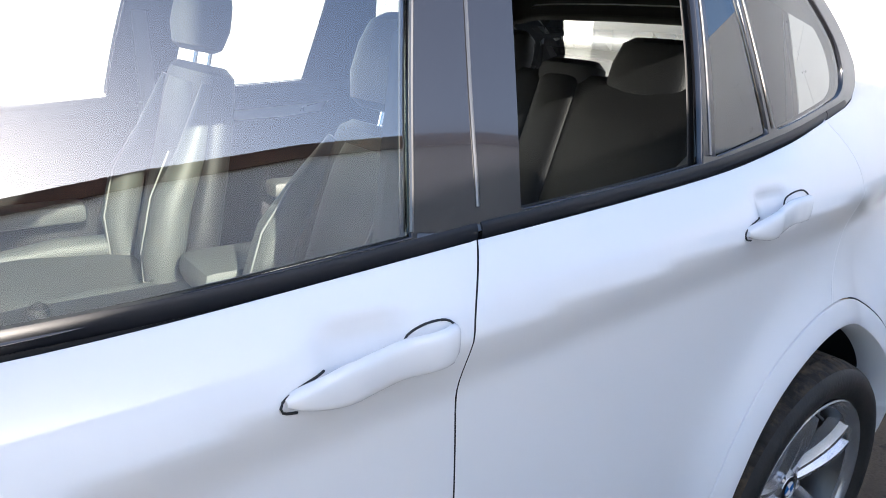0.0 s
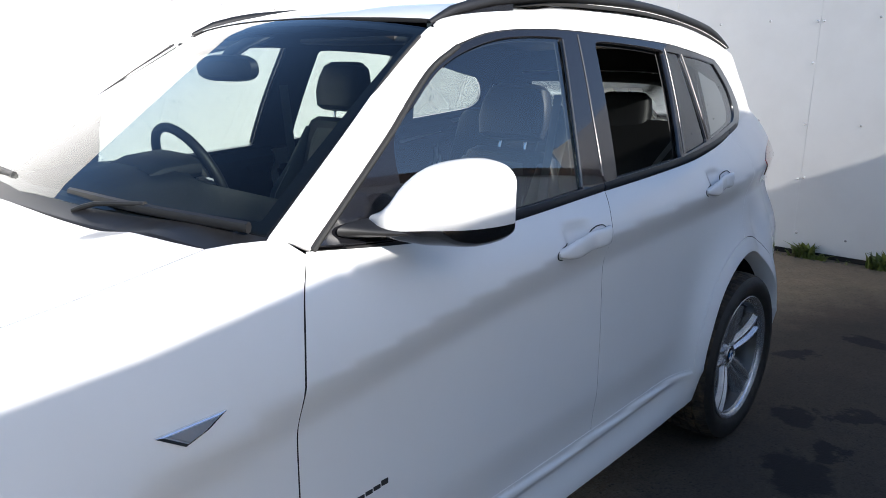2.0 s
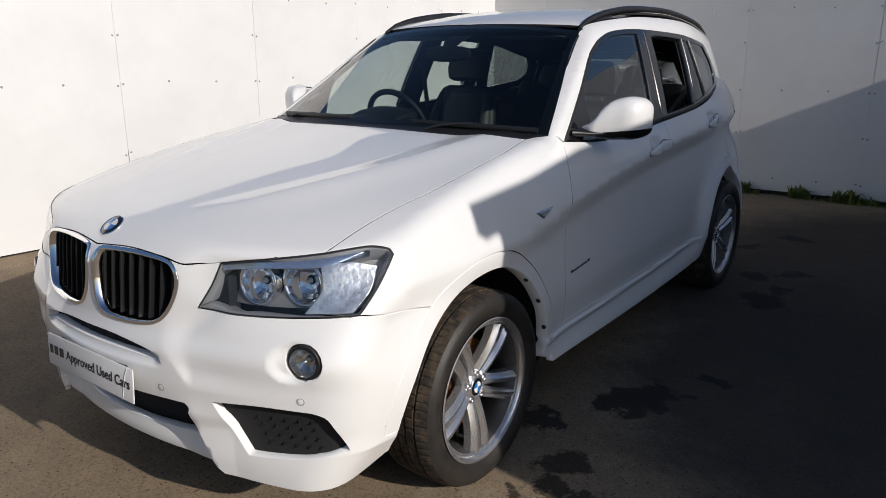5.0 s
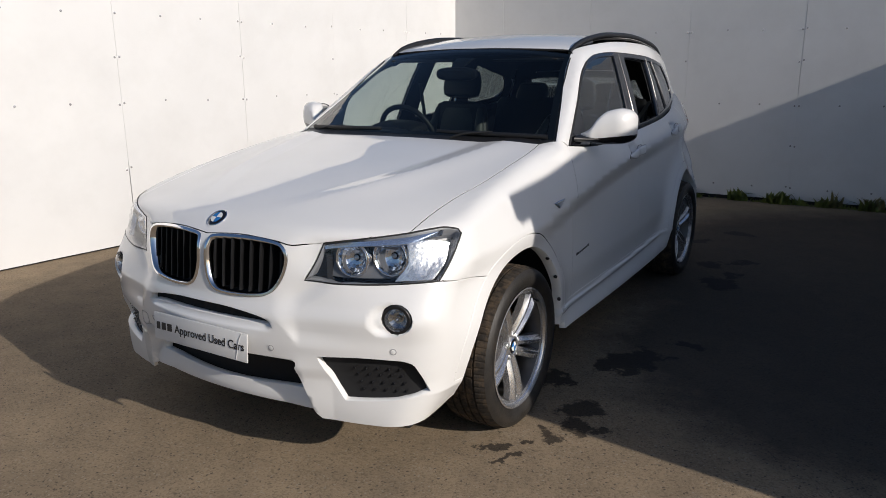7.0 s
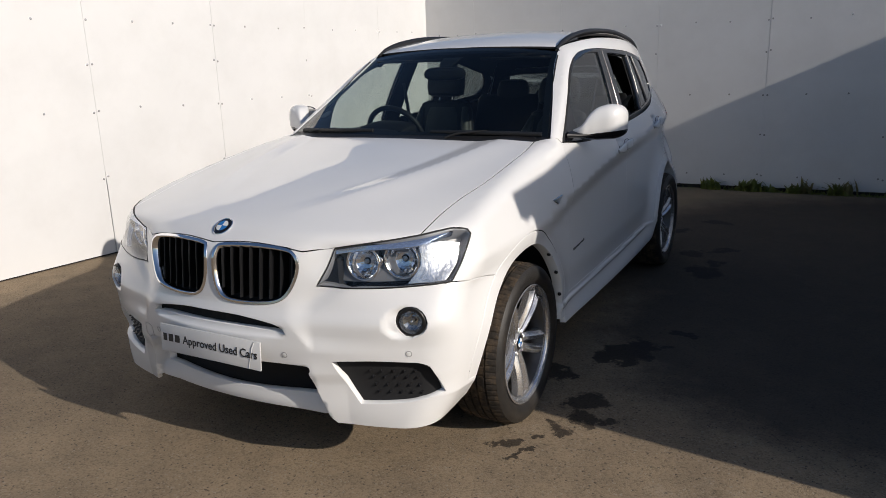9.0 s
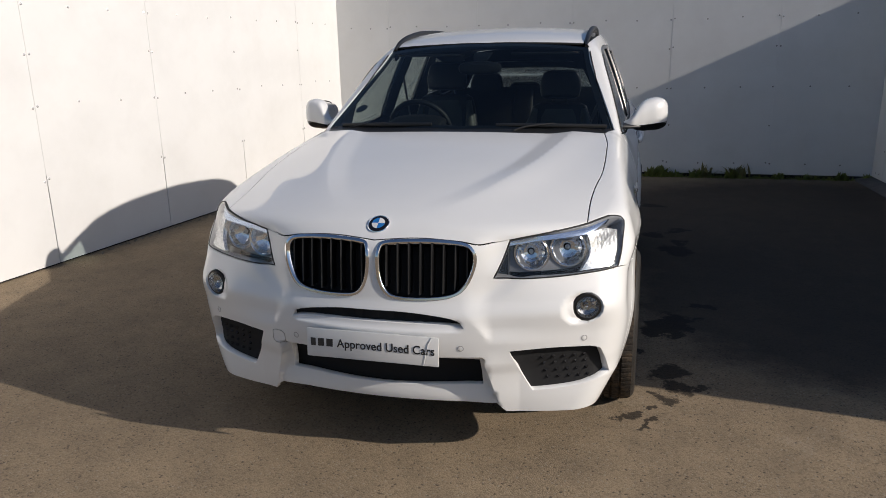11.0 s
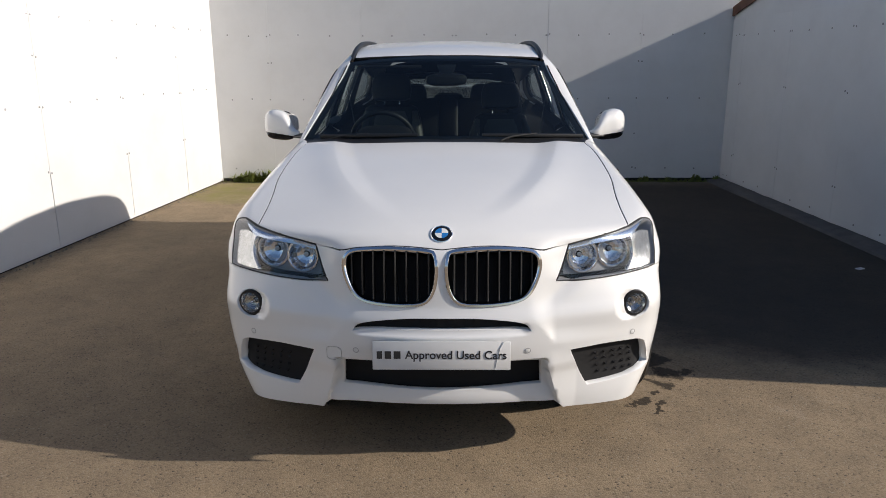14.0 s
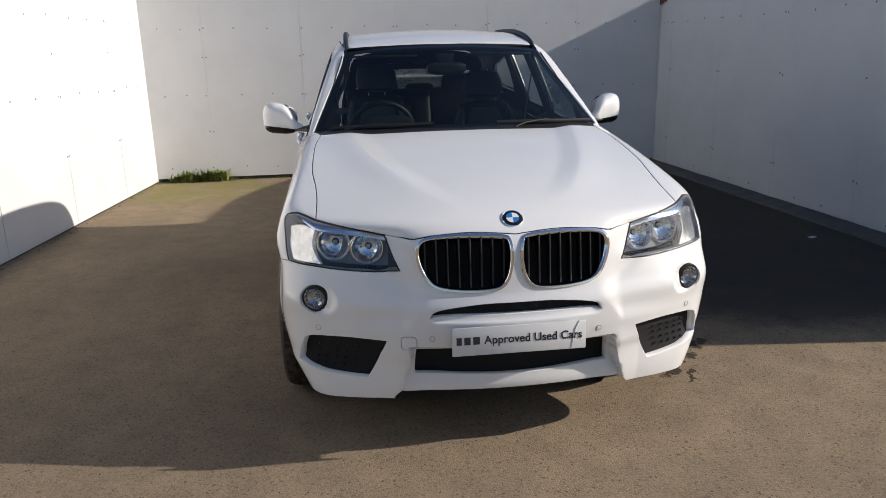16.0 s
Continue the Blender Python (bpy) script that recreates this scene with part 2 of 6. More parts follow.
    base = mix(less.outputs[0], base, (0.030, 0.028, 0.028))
    t.links.new(base, b.inputs["Base Color"])
    b.inputs["Roughness"].default_value = 0.9
    b.inputs["Specular IOR Level"].default_value = 0.12
    bump = t.nodes.new("ShaderNodeBump")
    bump.inputs["Strength"].default_value, bump.inputs["Distance"].default_value = 0.45, 0.004
    t.links.new(vor.outputs["Distance"], bump.inputs["Height"])
    bump.invert = True
    t.links.new(bump.outputs[0], b.inputs["Normal"])
    return m


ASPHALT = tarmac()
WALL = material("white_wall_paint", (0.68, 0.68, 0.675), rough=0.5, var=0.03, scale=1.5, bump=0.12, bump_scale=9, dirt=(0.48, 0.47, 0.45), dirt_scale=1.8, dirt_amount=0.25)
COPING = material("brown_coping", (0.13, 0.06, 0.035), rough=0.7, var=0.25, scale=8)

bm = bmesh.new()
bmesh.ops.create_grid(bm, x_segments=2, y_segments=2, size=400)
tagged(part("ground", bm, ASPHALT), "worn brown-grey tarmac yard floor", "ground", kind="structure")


def wall_block(name, a, b, height, thick, mat, label):
    """A straight wall whose visible face runs from a to b; its body lies to the right of that way."""
    a, b = Vector((*a, 0)), Vector((*b, 0))
    d = (b - a).normalized()
    n = Vector((d.y, -d.x, 0))
    bm = bmesh.new()
    lo = [bm.verts.new(p) for p in (a, b, b + n * thick, a + n * thick)]
    hi = [bm.verts.new(v.co + Vector((0, 0, height))) for v in lo]
    bm.faces.new(lo), bm.faces.new(hi)
    for i in range(4):
        bm.faces.new((lo[i], lo[(i + 1) % 4], hi[(i + 1) % 4], hi[i]))
    return tagged(part(name, bm, mat), label, "wall", kind="structure")


wall_block("wall_west", (-3.14, 6.4), (-3.79, -2.0), 3.0, 0.2, WALL, "tall white painted panel wall in full sun")
wall_block("wall_north", (-3.5, 6.368), (4.2, 6.368), 3.0, -0.2, WALL, "white painted panel wall with small fixings")
bm = bmesh.new()
rows = []
EAST_TOP = curve((-0.42, 2.42), (-0.01, 2.45), (0.45, 2.515), (0.75, 2.524), (1.15, 2.595), (2.82, 2.795), (4.22, 2.718), (5.77, 2.385), (6.06, 2.32), (6.40, 2.235))


def east_x(y):
    """The lower wall's face."""
    return 3.86 - 0.0303 * (y + 0.27)


for y in (-0.275, 0.0, 0.45, 0.75, 1.15, 2.0, 2.82, 3.5, 4.22, 5.0, 5.77, 6.06, 6.36):
    x, top = east_x(y), float(EAST_TOP(y)) - 0.032
    rows.append([bm.verts.new(q) for q in ((x, y, 0), (x + 0.17, y, 0), (x + 0.17, y, top), (x, y, top))])
for p, q in zip(rows, rows[1:]):
    for k in range(4):
        bm.faces.new((p[k], p[(k + 1) % 4], q[(k + 1) % 4], q[k]))
bm.faces.new(rows[0]), bm.faces.new(rows[-1])
tagged(part("wall_east", bm, WALL), "lower white painted wall in its own shade", "wall", kind="structure")

# ---- car body as one smooth surface: x = 0 the middle, y = 0 the front axle, the nose towards -y ----
z_belt = curve((-1, 1.10), (0.7, 1.135), (1.0, 1.12), (1.3, 1.122), (1.84, 1.155), (2.3, 1.183), (2.6, 1.214), (2.9, 1.250), (3.3, 1.30))
z_swage = curve((-0.6, 0.83), (0.3, 0.858), (0.455, 0.878), (0.618, 0.912), (0.80, 0.935), (1.0, 0.965), (1.35, 1.004), (1.70, 1.033), (2.1, 1.058), (2.7, 1.088), (3.4, 1.11))
x_swage = curve((-0.9, 0.90), (-0.5, 0.935), (0.0, 0.942), (0.4, 0.938), (1.2, 0.934), (2.0, 0.93), (2.6, 0.915), (3.0, 0.872), (3.3, 0.805), (3.6, 0.72))
x_belt = curve((-0.6, 0.80), (0.0, 0.825), (0.7, 0.848), (1.77, 0.865), (2.3, 0.85), (2.6, 0.827), (2.9, 0.775), (3.25, 0.695), (3.6, 0.60))
z_crease = curve((-0.6, 0.37), (0.5, 0.385), (1.4, 0.395), (2.4, 0.425))


def w_side(y, z):
    zs, xs, xb, zb, zc = z_swage(y), x_swage(y), x_belt(y), z_belt(y), z_crease(y)
    up = np.clip((z - zs) / (zb - zs), -0.2, 2)
    above = xs + (xb - xs) * (0.42 * up + 0.58 * up * up)
    d = zs - z
    below = xs - 0.023 * step(d, -0.010, 0.10) + 0.021 * step(d, 0.10, np.maximum(zs - zc, 0.3))
    # the skirt: a narrow ledge along the crease, a shallow hollow and a flared lip
    over, under = z - zc, np.clip(zc - z, 0, 0.2)
    flank = step(y, 0.0, 0.2) * (1 - 0.7 * step(y, 2.10, 2.36))
    below = below - flank * 0.013 * step(over, 0.0, 0.010) * (1 - step(over, 0.03, 0.17)) - flank * 0.010 * step(under, 0.0, 0.030) + flank * 0.018 * step(under, 0.026, 0.115) - (1 - step(y, 0.0, 0.2)) * 0.075 * np.clip(under - 0.015, 0, 1) / 0.16
    w = np.where(d > -0.015, np.where(d < 0.02, np.minimum(above, below), below), above)
    for hy, hz in ((1.552, 1.050), (2.485, 1.114)):
        w = w - 0.020 * np.exp(-(np.abs(y - hy) / 0.062) ** 4 - (np.abs(z - hz) / 0.032) ** 4)
    for cy, amount in ((0.0, 0.024), (2.81, 0.052)):
        r = np.hypot(y - cy, z - 0.35)
        w = w - (0.048 * step(-y, 0.25, 0.46) * (1 - step(z, 0.34, 0.62)) if cy == 0.0 else 0)
        w = w + amount * np.exp(-((np.maximum(r, 0.40) - 0.42) / 0.11) ** 2) * step(z, 0.22, 0.46)
    return w + 0.068 * step(y, 2.98, 3.26) * (1 - step(z, 0.76, 1.02))


nose = curve((0.15, -0.79), (0.24, -0.828), (0.30, -0.845), (0.40, -0.862), (0.46, -0.885), (0.56, -0.900), (0.63, -0.896), (0.70, -0.876), (0.78, -0.866), (0.86, -0.858), (0.91, -0.850), (0.94, -0.840), (0.97, -0.820), (1.1, -0.60))
sweep = curve((0.2, 0.22), (0.35, 0.29), (0.55, 0.34), (0.66, 0.305), (0.78, 0.370), (0.86, 0.40), (0.93, 0.42), (1.0, 0.43))


def fang_edge(z):
    """How far from the middle the lower bumper's two fangs begin."""
    return 0.408 + 0.30 * np.clip(0.444 - z, 0, 0.2)


def y_front(x, z):
    x = np.abs(x)
    y = nose(z) + sweep(z) * x * x
    # fog lamp funnels
    d = np.hypot((x - 0.748) / 0.066, (z - 0.650) / 0.062)
    y = y + (0.012 + 0.20 * np.clip(x - 0.69, 0, 0.09)) * (1 - step(d, 0.55, 1.0))
    # beside the grille the face falls back to the lamps; the lamps' outer corners turn round
    y = y + 0.022 * step(x, 0.36, 0.48) * (1 - step(x, 0.55, 0.74)) * step(z, 0.78, 0.87) * (1 - step(z, 0.90, 0.95))
    y = y + 0.045 * step(x, 0.76, 0.88) * step(z, 0.76, 0.88)
    # a soft hollow between grille and lamp, ending in a ridge; the middle stands proud of the flanks below it
    ridge = 0.650 + 0.55 * np.clip(x - 0.40, 0, 0.2)
    y = y + 0.013 * np.exp(-((x - 0.475) / 0.085) ** 2) * step(z, ridge, ridge + 0.075) * (1 - step(z, 0.78, 0.88))
    y = y + 0.012 * step(x, 0.33 + 0.9 * np.clip(0.66 - z, 0, 0.1), 0.44) * step(z, 0.53, 0.60) * (1 - step(z, 0.68, 0.80)) * (1 - step(x, 0.46, 0.74))
    # the lower intake and lip lie back between the fangs
    fang = fang_edge(z)
    y = y + (0.024 + 0.020 * step(z, 0.27, 0.36)) * (1 - step(x, fang - 0.006, fang + 0.006)) * (1 - step(z, 0.464, 0.478))
    y = y - 0.012 * np.clip(1 - np.abs(x - 0.435) / 0.10, 0, 1) * (1 - step(z, 0.42, 0.52))
    y = y + 0.012 * (1 - step(x, 0.30, 0.345)) * step(z, 0.585, 0.602) * (1 - step(z, 0.615, 0.63))
    return y


hood = curve((-0.86, 0.895), (-0.80, 0.938), (-0.75, 0.972), (-0.65, 1.005), (-0.5, 1.038), (-0.2, 1.088), (0.1, 1.130), (0.42, 1.178), (0.7, 1.21))
drop = curve((-0.85, 0.09), (-0.55, 0.074), (-0.2, 0.048), (0.2, 0.031), (0.55, 0.030))
dome = curve((-0.75, 0.165), (-0.6, 0.255), (-0.5, 0.317), (-0.35, 0.387), (-0.15, 0.462), (0.0, 0.505), (0.35, 0.58), (0.6, 0.62))


def z_top(x, y):
    x = np.abs(x)
    z = hood(y) - drop(y) * (x / 0.75) ** 2
    d = x - dome(y)
    z = z + 0.0135 * -smax(-smax(1 + d / 0.095, 0 * d, 0.22), -np.where(d < 0, 1.0, np.exp(-(d / 0.12) ** 2)), 0.04) * step(y, -0.76, -0.25)
    return np.where(y > 0.62, z_belt(y) + 0.03, np.where(y > 0.5, z + (z_belt(y) + 0.03 - z) * step(y, 0.5, 0.62) * step(x, 0.76, 0.80), z))


def y_tail(x, z):
    return 3.74 - 0.16 * x * x - 0.05 * step(z, 0.95, 1.3)


roof = curve((0.9, 1.57), (1.2, 1.629), (1.5, 1.692), (1.9, 1.736), (2.3, 1.744), (2.9, 1.712), (3.5, 1.635))


def body(p):
    """Below zero inside the car, above outside."""
    x, y, z = np.abs(p[:, 0]), p[:, 1], p[:, 2]
    low = smax(x - w_side(y, z), y_front(x, z) - y, 0.10)
    low = smax(low, z - z_top(x, y), 0.045)
    low = smax(low, y - y_tail(x, z), 0.12)
    lean = np.clip(z - z_belt(y), 0, 1)
    cab = x - (x_belt(y) - 0.006 - 0.30 * lean - 0.16 * lean * lean)
    cab = smax(cab, z - (roof(y) - 0.09 * x * x), 0.08)
    cab = smax(cab, 0.52 * (0.45 + (z - 1.18) * 1.70 + 0.31 * x * x - y), 0.025)
    cab = smax(cab, 0.8 * (y - (3.76 - 0.55 * np.clip(z - 1.05, 0, 1) - 0.12 * x * x)), 0.05)
    cab = np.maximum(cab, 1.02 - z)
    return -smax(-low, -cab, 0.012)


def normal(p):
    e = 0.0015
    g = np.stack([body(p + np.eye(3)[i] * e) - body(p - np.eye(3)[i] * e) for i in range(3)], 1)
    return g / np.linalg.norm(g, axis=1)[:, None]


def shoot(start, way, steps=97, halvings=22):
    """Where rays first meet the body."""
    lo, hi = np.zeros(len(start)), np.full(len(start), 2.4)
    found = np.zeros(len(start), bool)
    for t in np.linspace(0, 2.4, steps):
        inside = body(start + way * t) < 0
        hi = np.where(inside & ~found, t, hi)
        found |= inside
        lo = np.where(found, lo, t)
    for _ in range(halvings):
        mid = (lo + hi) / 2
        inside = body(start + way * mid[:, None]) < 0
        hi, lo = np.where(inside, mid, hi), np.where(inside, lo, mid)
    return start + way * hi[:, None]


class Plane:
    """Rays along one way; u and v are the axes across it."""

    def __init__(self, way, u, v):
        self.way, self.u, self.v = (np.array(a, float) / np.linalg.norm(a) for a in (way, u, v))

    def flat(self, p):
        return np.array([np.dot(p, self.u), np.dot(p, self.v)])

    def rays(self, uv):
        mid = np.array([0, 1.4, 0.9])
        mid = mid - self.u * np.dot(mid, self.u) - self.v * np.dot(mid, self.v)
        return uv[:, :1] * self.u + uv[:, 1:] * self.v + mid - self.way * 1.6, np.tile(self.way, (len(uv), 1))


class Ring:
    """Level rays towards the upright line x = 0, y = cy; u is the way round, v the height."""
    cy, r = 0.45, 1.15

    def flat(self, p):
        return np.array([math.atan2(p[0], self.cy - p[1]) * self.r, p[2]])

    def rays(self, uv):
        a = uv[:, 0] / self.r
        way = np.stack([-np.sin(a), np.cos(a), 0 * a], 1)
        return np.stack([0 * a, 0 * a + self.cy, uv[:, 1]], 1) - way * 2.0, way


SIDE = Plane((-1, 0, 0), (0, 1, 0), (0, 0, 1))
SHOULDER = Plane((-1, 0, -1), (0, 1, 0), (-1, 0, 1))
TOP = Plane((0, 0, -1), (1, 0, 0), (0, 1, 0))
GLAZED = Plane((0, 0.5, -0.86), (1, 0, 0), (0, 0.86, 0.5))
RING = Ring()
NOSE = Plane((0, 0.6, -0.8), (1, 0, 0), (0, 0.8, 0.6))


def s2(*pts):
    """Side points given as (y, z)."""
    return [(float(w_side(np.array(y), np.array(z))) if z < 1.1 else 0.85, y, z) for y, z in pts]


def t2(*pts):
    """Top points given as (x, y)."""
    return [(x, y, 1.0) for x, y in pts]


def f2(*pts):
    """Front points given as (x, z), or (x, y, z) round the corner."""
    return [(q[0], float(y_front(np.array(q[0]), np.array(q[1]))), q[1]) if len(q) == 2 else q for q in pts]


def arc(cy, r, a0, a1, n=24):
    """Points on a wheel's circle, angles in degrees from the back, over the top, to the front."""
    return s2(*[(cy + r * math.cos(radians(a0 + (a1 - a0) * i / n)), 0.35 + r * math.sin(radians(a0 + (a1 - a0) * i / n))) for i in range(n + 1)])


def both(runs):
    """Runs given for the car's left half, from the middle out and back, closed by their mirror image."""
    return runs + [[(-x, y, z) for x, y, z in reversed(run)] for run in reversed(runs)]


def inside(poly, q):
    x, y = q[:, 0:1], q[:, 1:2]
    a, b = poly, np.roll(poly, -1, 0)
    cross = ((a[:, 1] > y) != (b[:, 1] > y)) & (x < (b[:, 0] - a[:, 0]) * (y - a[:, 1]) / (b[:, 1] - a[:, 1] + 1e-12) + a[:, 0])
    return cross.sum(1) % 2 == 1


def sheet(lay, runs, holes=(), grid=0.03, per=0.012, gap=0.004, rim=0.014, hole_rim=None, lift=0.0, inset=0.0, lines=()):
    """Verts, faces and normals of a panel: the outline runs (smooth lines joined at corners) laid on the body, with a turned-in rim."""
    from mathutils.geometry import delaunay_2d_cdt
    loops = []
    for loop in (runs, *holes):
        pts = []
        for run in loop:
            closed = len(loop) == 1
            pts += spline([lay.flat(q) for q in run], closed, per)
        pts = np.array(pts)
        loops.append(pts[np.linalg.norm(pts - np.roll(pts, -1, 0), axis=1) > 0.0012])
    outer = loops[0]
    if inset:
        turn = np.roll(outer, -1, 0) - np.roll(outer, 1, 0)
        side = np.stack([-turn[:, 1], turn[:, 0]], 1) / (np.linalg.norm(turn, axis=1)[:, None] + 1e-9)
        ccw = np.sum(outer[:, 0] * np.roll(outer[:, 1], -1) - outer[:, 1] * np.roll(outer[:, 0], -1)) > 0
        hole = outer + side * inset * (1 if ccw else -1)
        far = np.array([np.min(np.sum((outer - q) ** 2, 1)) for q in hole]) > (inset * 0.93) ** 2
        loops.append(hole[far])
    lo, hi = outer.min(0), outer.max(0)
    nx, ny = (np.maximum(2, np.ceil((hi - lo) / grid))).astype(int)
    gx, gy = np.meshgrid(np.linspace(lo[0], hi[0], nx + 1), np.linspace(lo[1], hi[1], ny + 1))
    cand = np.stack([gx.ravel(), gy.ravel()], 1)
    keep = inside(outer, cand)
    for h in loops[1:]:
        keep &= ~inside(h, cand)
    rimpts = np.concatenate(loops)
    near = np.array([np.min(np.sum((rimpts - c) ** 2, 1)) for c in cand]) > (0.4 * min(grid, per * 2.2)) ** 2
    folds = [np.array([lay.flat(q) for q in line]) for line in lines]
    if folds:
        along = np.concatenate(folds)
        keep &= np.array([np.min(np.sum((along - c) ** 2, 1)) for c in cand]) > (0.45 * grid) ** 2
    cand = cand[keep & near]
    verts, edges, at = [], [], 0
    for lp in loops:
        n = len(lp)
        verts += [Vector(q) for q in lp]
        edges += [(at + i, at + (i + 1) % n) for i in range(n)]
        at += n
    for fold in folds:
        verts += [Vector(q) for q in fold]
        edges += [(at + i, at + i + 1) for i in range(len(fold) - 1)]
        at += len(fold)
    verts += [Vector(q) for q in cand]
    vv, _, ff, orig, _, _ = delaunay_2d_cdt(verts, edges, [], 0, 1e-6)
    vv = np.array([tuple(v) for v in vv])
    ff = [f for f in ff]
    cen = np.array([vv[list(f)].mean(0) for f in ff])
    ok = inside(outer, cen)
    for h in loops[1:]:
        ok &= ~inside(h, cen)
    ff = [f for f, k in zip(ff, ok) if k]
    start, way = lay.rays(vv)
    p = shoot(start, way)
    n = normal(p)
    first = {}
    for i, o in enumerate(orig):
        for k in o:
            first[k] = i
    verts, norms, faces = p + n * lift, n.copy(), []
    for f in ff:
        a, b, c = (verts[i] for i in f[:3])
        faces.append(f if np.dot(np.cross(b - a, c - a), n[f[0]]) > 0 else f[::-1])
    verts, norms, inner = list(verts), list(norms), []
    at = 0
    for li, lp in enumerate(loops):
        ids = [first[at + i] for i in range(len(lp))]
        at += len(lp)
        q = np.array([verts[i] for i in ids])
        nn = np.array([norms[i] for i in ids])
        tan = np.roll(q, -1, 0) - np.roll(q, 1, 0)
        b = np.cross(tan, nn)
        b /= np.linalg.norm(b, axis=1)[:, None] + 1e-9
        area = np.sum(lp[:, 0] * np.roll(lp[:, 1], -1) - lp[:, 1] * np.roll(lp[:, 0], -1))
        u3, v3 = lay.rays(np.array([[0, 1.0], [0.01, 1.0], [0, 1.01]]))
        hand = np.dot(np.cross(u3[1] - u3[0], u3[2] - u3[0]), v3[0])
        sign = (1 if area > 0 else -1) * (-1 if hand > 0 else 1) * (1 if li == 0 else -1)
        b = b * sign
        depth = rim if li == 0 or hole_rim is None else hole_rim
        for k, i in enumerate(ids):
            verts[i] = q[k] - b[k] * (gap / 2 + 0.0015)
        base = len(verts)
        m = len(ids)
        for k in range(m):
            verts.append(q[k] - b[k] * gap / 2 - nn[k] * 0.0018), norms.append((nn[k] + b[k]) / 1.414)
        for k in range(m):
            verts.append(q[k] - b[k] * gap / 2 - nn[k] * depth), norms.append(b[k])
        for k in range(m):
            j = (k + 1) % m
            inner.append(len(faces) + 1)
            for quad in ((ids[k], ids[j], base + j, base + k), (base + k, base + j, base + m + j, base + m + k)):
                a, c, e = (np.array(verts[quad[t]]) for t in (0, 1, 2))
                d = np.cross(c - a, e - a)
                faces.append(quad if np.dot(d, norms[quad[3]]) > 0 else quad[::-1])
    return np.array(verts), faces, np.array(norms), inner


def panel(name, lay, runs, mat, parent, label="", mirror=False, **kw):
    v, f, n, seam = sheet(lay, runs, **kw)
    dark = SEAM if mat is PAINT and not kw.get("hole_rim") else None
    if mirror:
        flip = np.array([-1, 1, 1])
        return mesh_object(name, v * flip, [q[::-1] for q in f], mat, parent, label, n * flip, inner=seam, inner_mat=dark)
    return mesh_object(name, v, f, mat, parent, label, n, inner=seam, inner_mat=dark)


def pair(name, lay, runs, mat, parent, label="", **kw):
    """The same panel on the car's left and right side."""
    v, f, n, seam = sheet(lay, runs, **kw)
    flip = np.array([-1, 1, 1])
    dark = SEAM if mat is PAINT and name not in ("front_wheel_arch", "rear_wheel_arch", "sill", "windscreen_pillar") else None
    return (mesh_object(name, v, f, mat, parent, label, n, inner=seam, inner_mat=dark), mesh_object(name, v * flip, [q[::-1] for q in f], mat, parent, label, n * flip, inner=seam, inner_mat=dark))


def lie(lay, pts, per=0.03):
    """A smooth line through pts, laid on the body, as points in space."""
    uv = np.array(spline([lay.flat(q) for q in pts], False, per) + [lay.flat(pts[-1])])
    s, w = lay.rays(uv)
    return [tuple(q) for q in shoot(s, w)]


car = thing("car", "white mid-size sports utility car, clean, one rear window down", "car")

# outlines
LAMP_TOP = lie(RING, [(0.489, -0.722, 0.908), (0.586, -0.660, 0.924), (0.664, -0.607, 0.936), (0.749, -0.552, 0.947)])
hood_cut = lie(TOP, [LAMP_TOP[-1]] + t2((0.757, -0.40), (0.766, -0.25), (0.781, -0.12), (0.787, 0.0), (0.787, 0.18), (0.781, 0.37), (0.760, 0.535)))
LAMP_OUT = lie(SHOULDER, [LAMP_TOP[-1], (0.82, -0.46, 0.94), (0.852, -0.425, 0.922), (0.863, -0.425, 0.905)])
LAMP_BACK = lie(RING, [LAMP_OUT[-1], (0.876, -0.47, 0.86), (0.868, -0.55, 0.782)])
LAMP_FOOT = lie(RING, [LAMP_BACK[-1], (0.70, -0.68, 0.772), (0.55, -0.75, 0.770)] + f2((0.44, 0.774)))
LAMP_IN = lie(RING, f2((0.44, 0.774), (0.47, 0.84)) + [LAMP_TOP[0]])
WING_FOOT = lie(RING, [LAMP_BACK[-1], (0.93, -0.45, 0.765), (0.955, -0.305, 0.74)])
HOOD_FRONT = lie(RING, f2((0, 0.912), (0.10, 0.920), (0.20, 0.922), (0.33, 0.911), (0.385, 0.900), (0.435, 0.903)) + [LAMP_TOP[0]])
panel("bonnet", NOSE, both([HOOD_FRONT, LAMP_TOP, hood_cut, lie(TOP, t2((0.760, 0.535), (0.60, 0.475), (0.35, 0.435), (0, 0.42)))]), PAINT, car, grid=0.014, gap=0.004)
panel("roof_panel", TOP, both([t2((0, 1.235), (0.3, 1.258), (0.585, 1.31)), t2((0.585, 1.31), (0.60, 2.2), (0.56, 3.3)), t2((0.56, 3.3), (0.3, 3.42), (0, 3.45))]), PAINT, car, grid=0.05)
pair("front_wing", SHOULDER, [hood_cut, [hood_cut[-1], (0.79, 0.62, 1.17), (0.846, 0.70, 1.145)], s2((0.70, 1.145), (0.655, 1.05), (0.62, 0.90), (0.612, 0.70), (0.606, 0.410)), s2((0.606, 0.410), (0.492, 0.406)), arc(0, 0.495, 6.5, 128), list(reversed(WING_FOOT)), list(reversed(LAMP_BACK)), list(reversed(LAMP_OUT))], PAINT, car, grid=0.025)
PILLAR_OUT = lie(SIDE, s2((0.715, 1.148), (0.841, 1.243), (0.987, 1.352), (1.089, 1.434), (1.183, 1.500), (1.290, 1.549)))
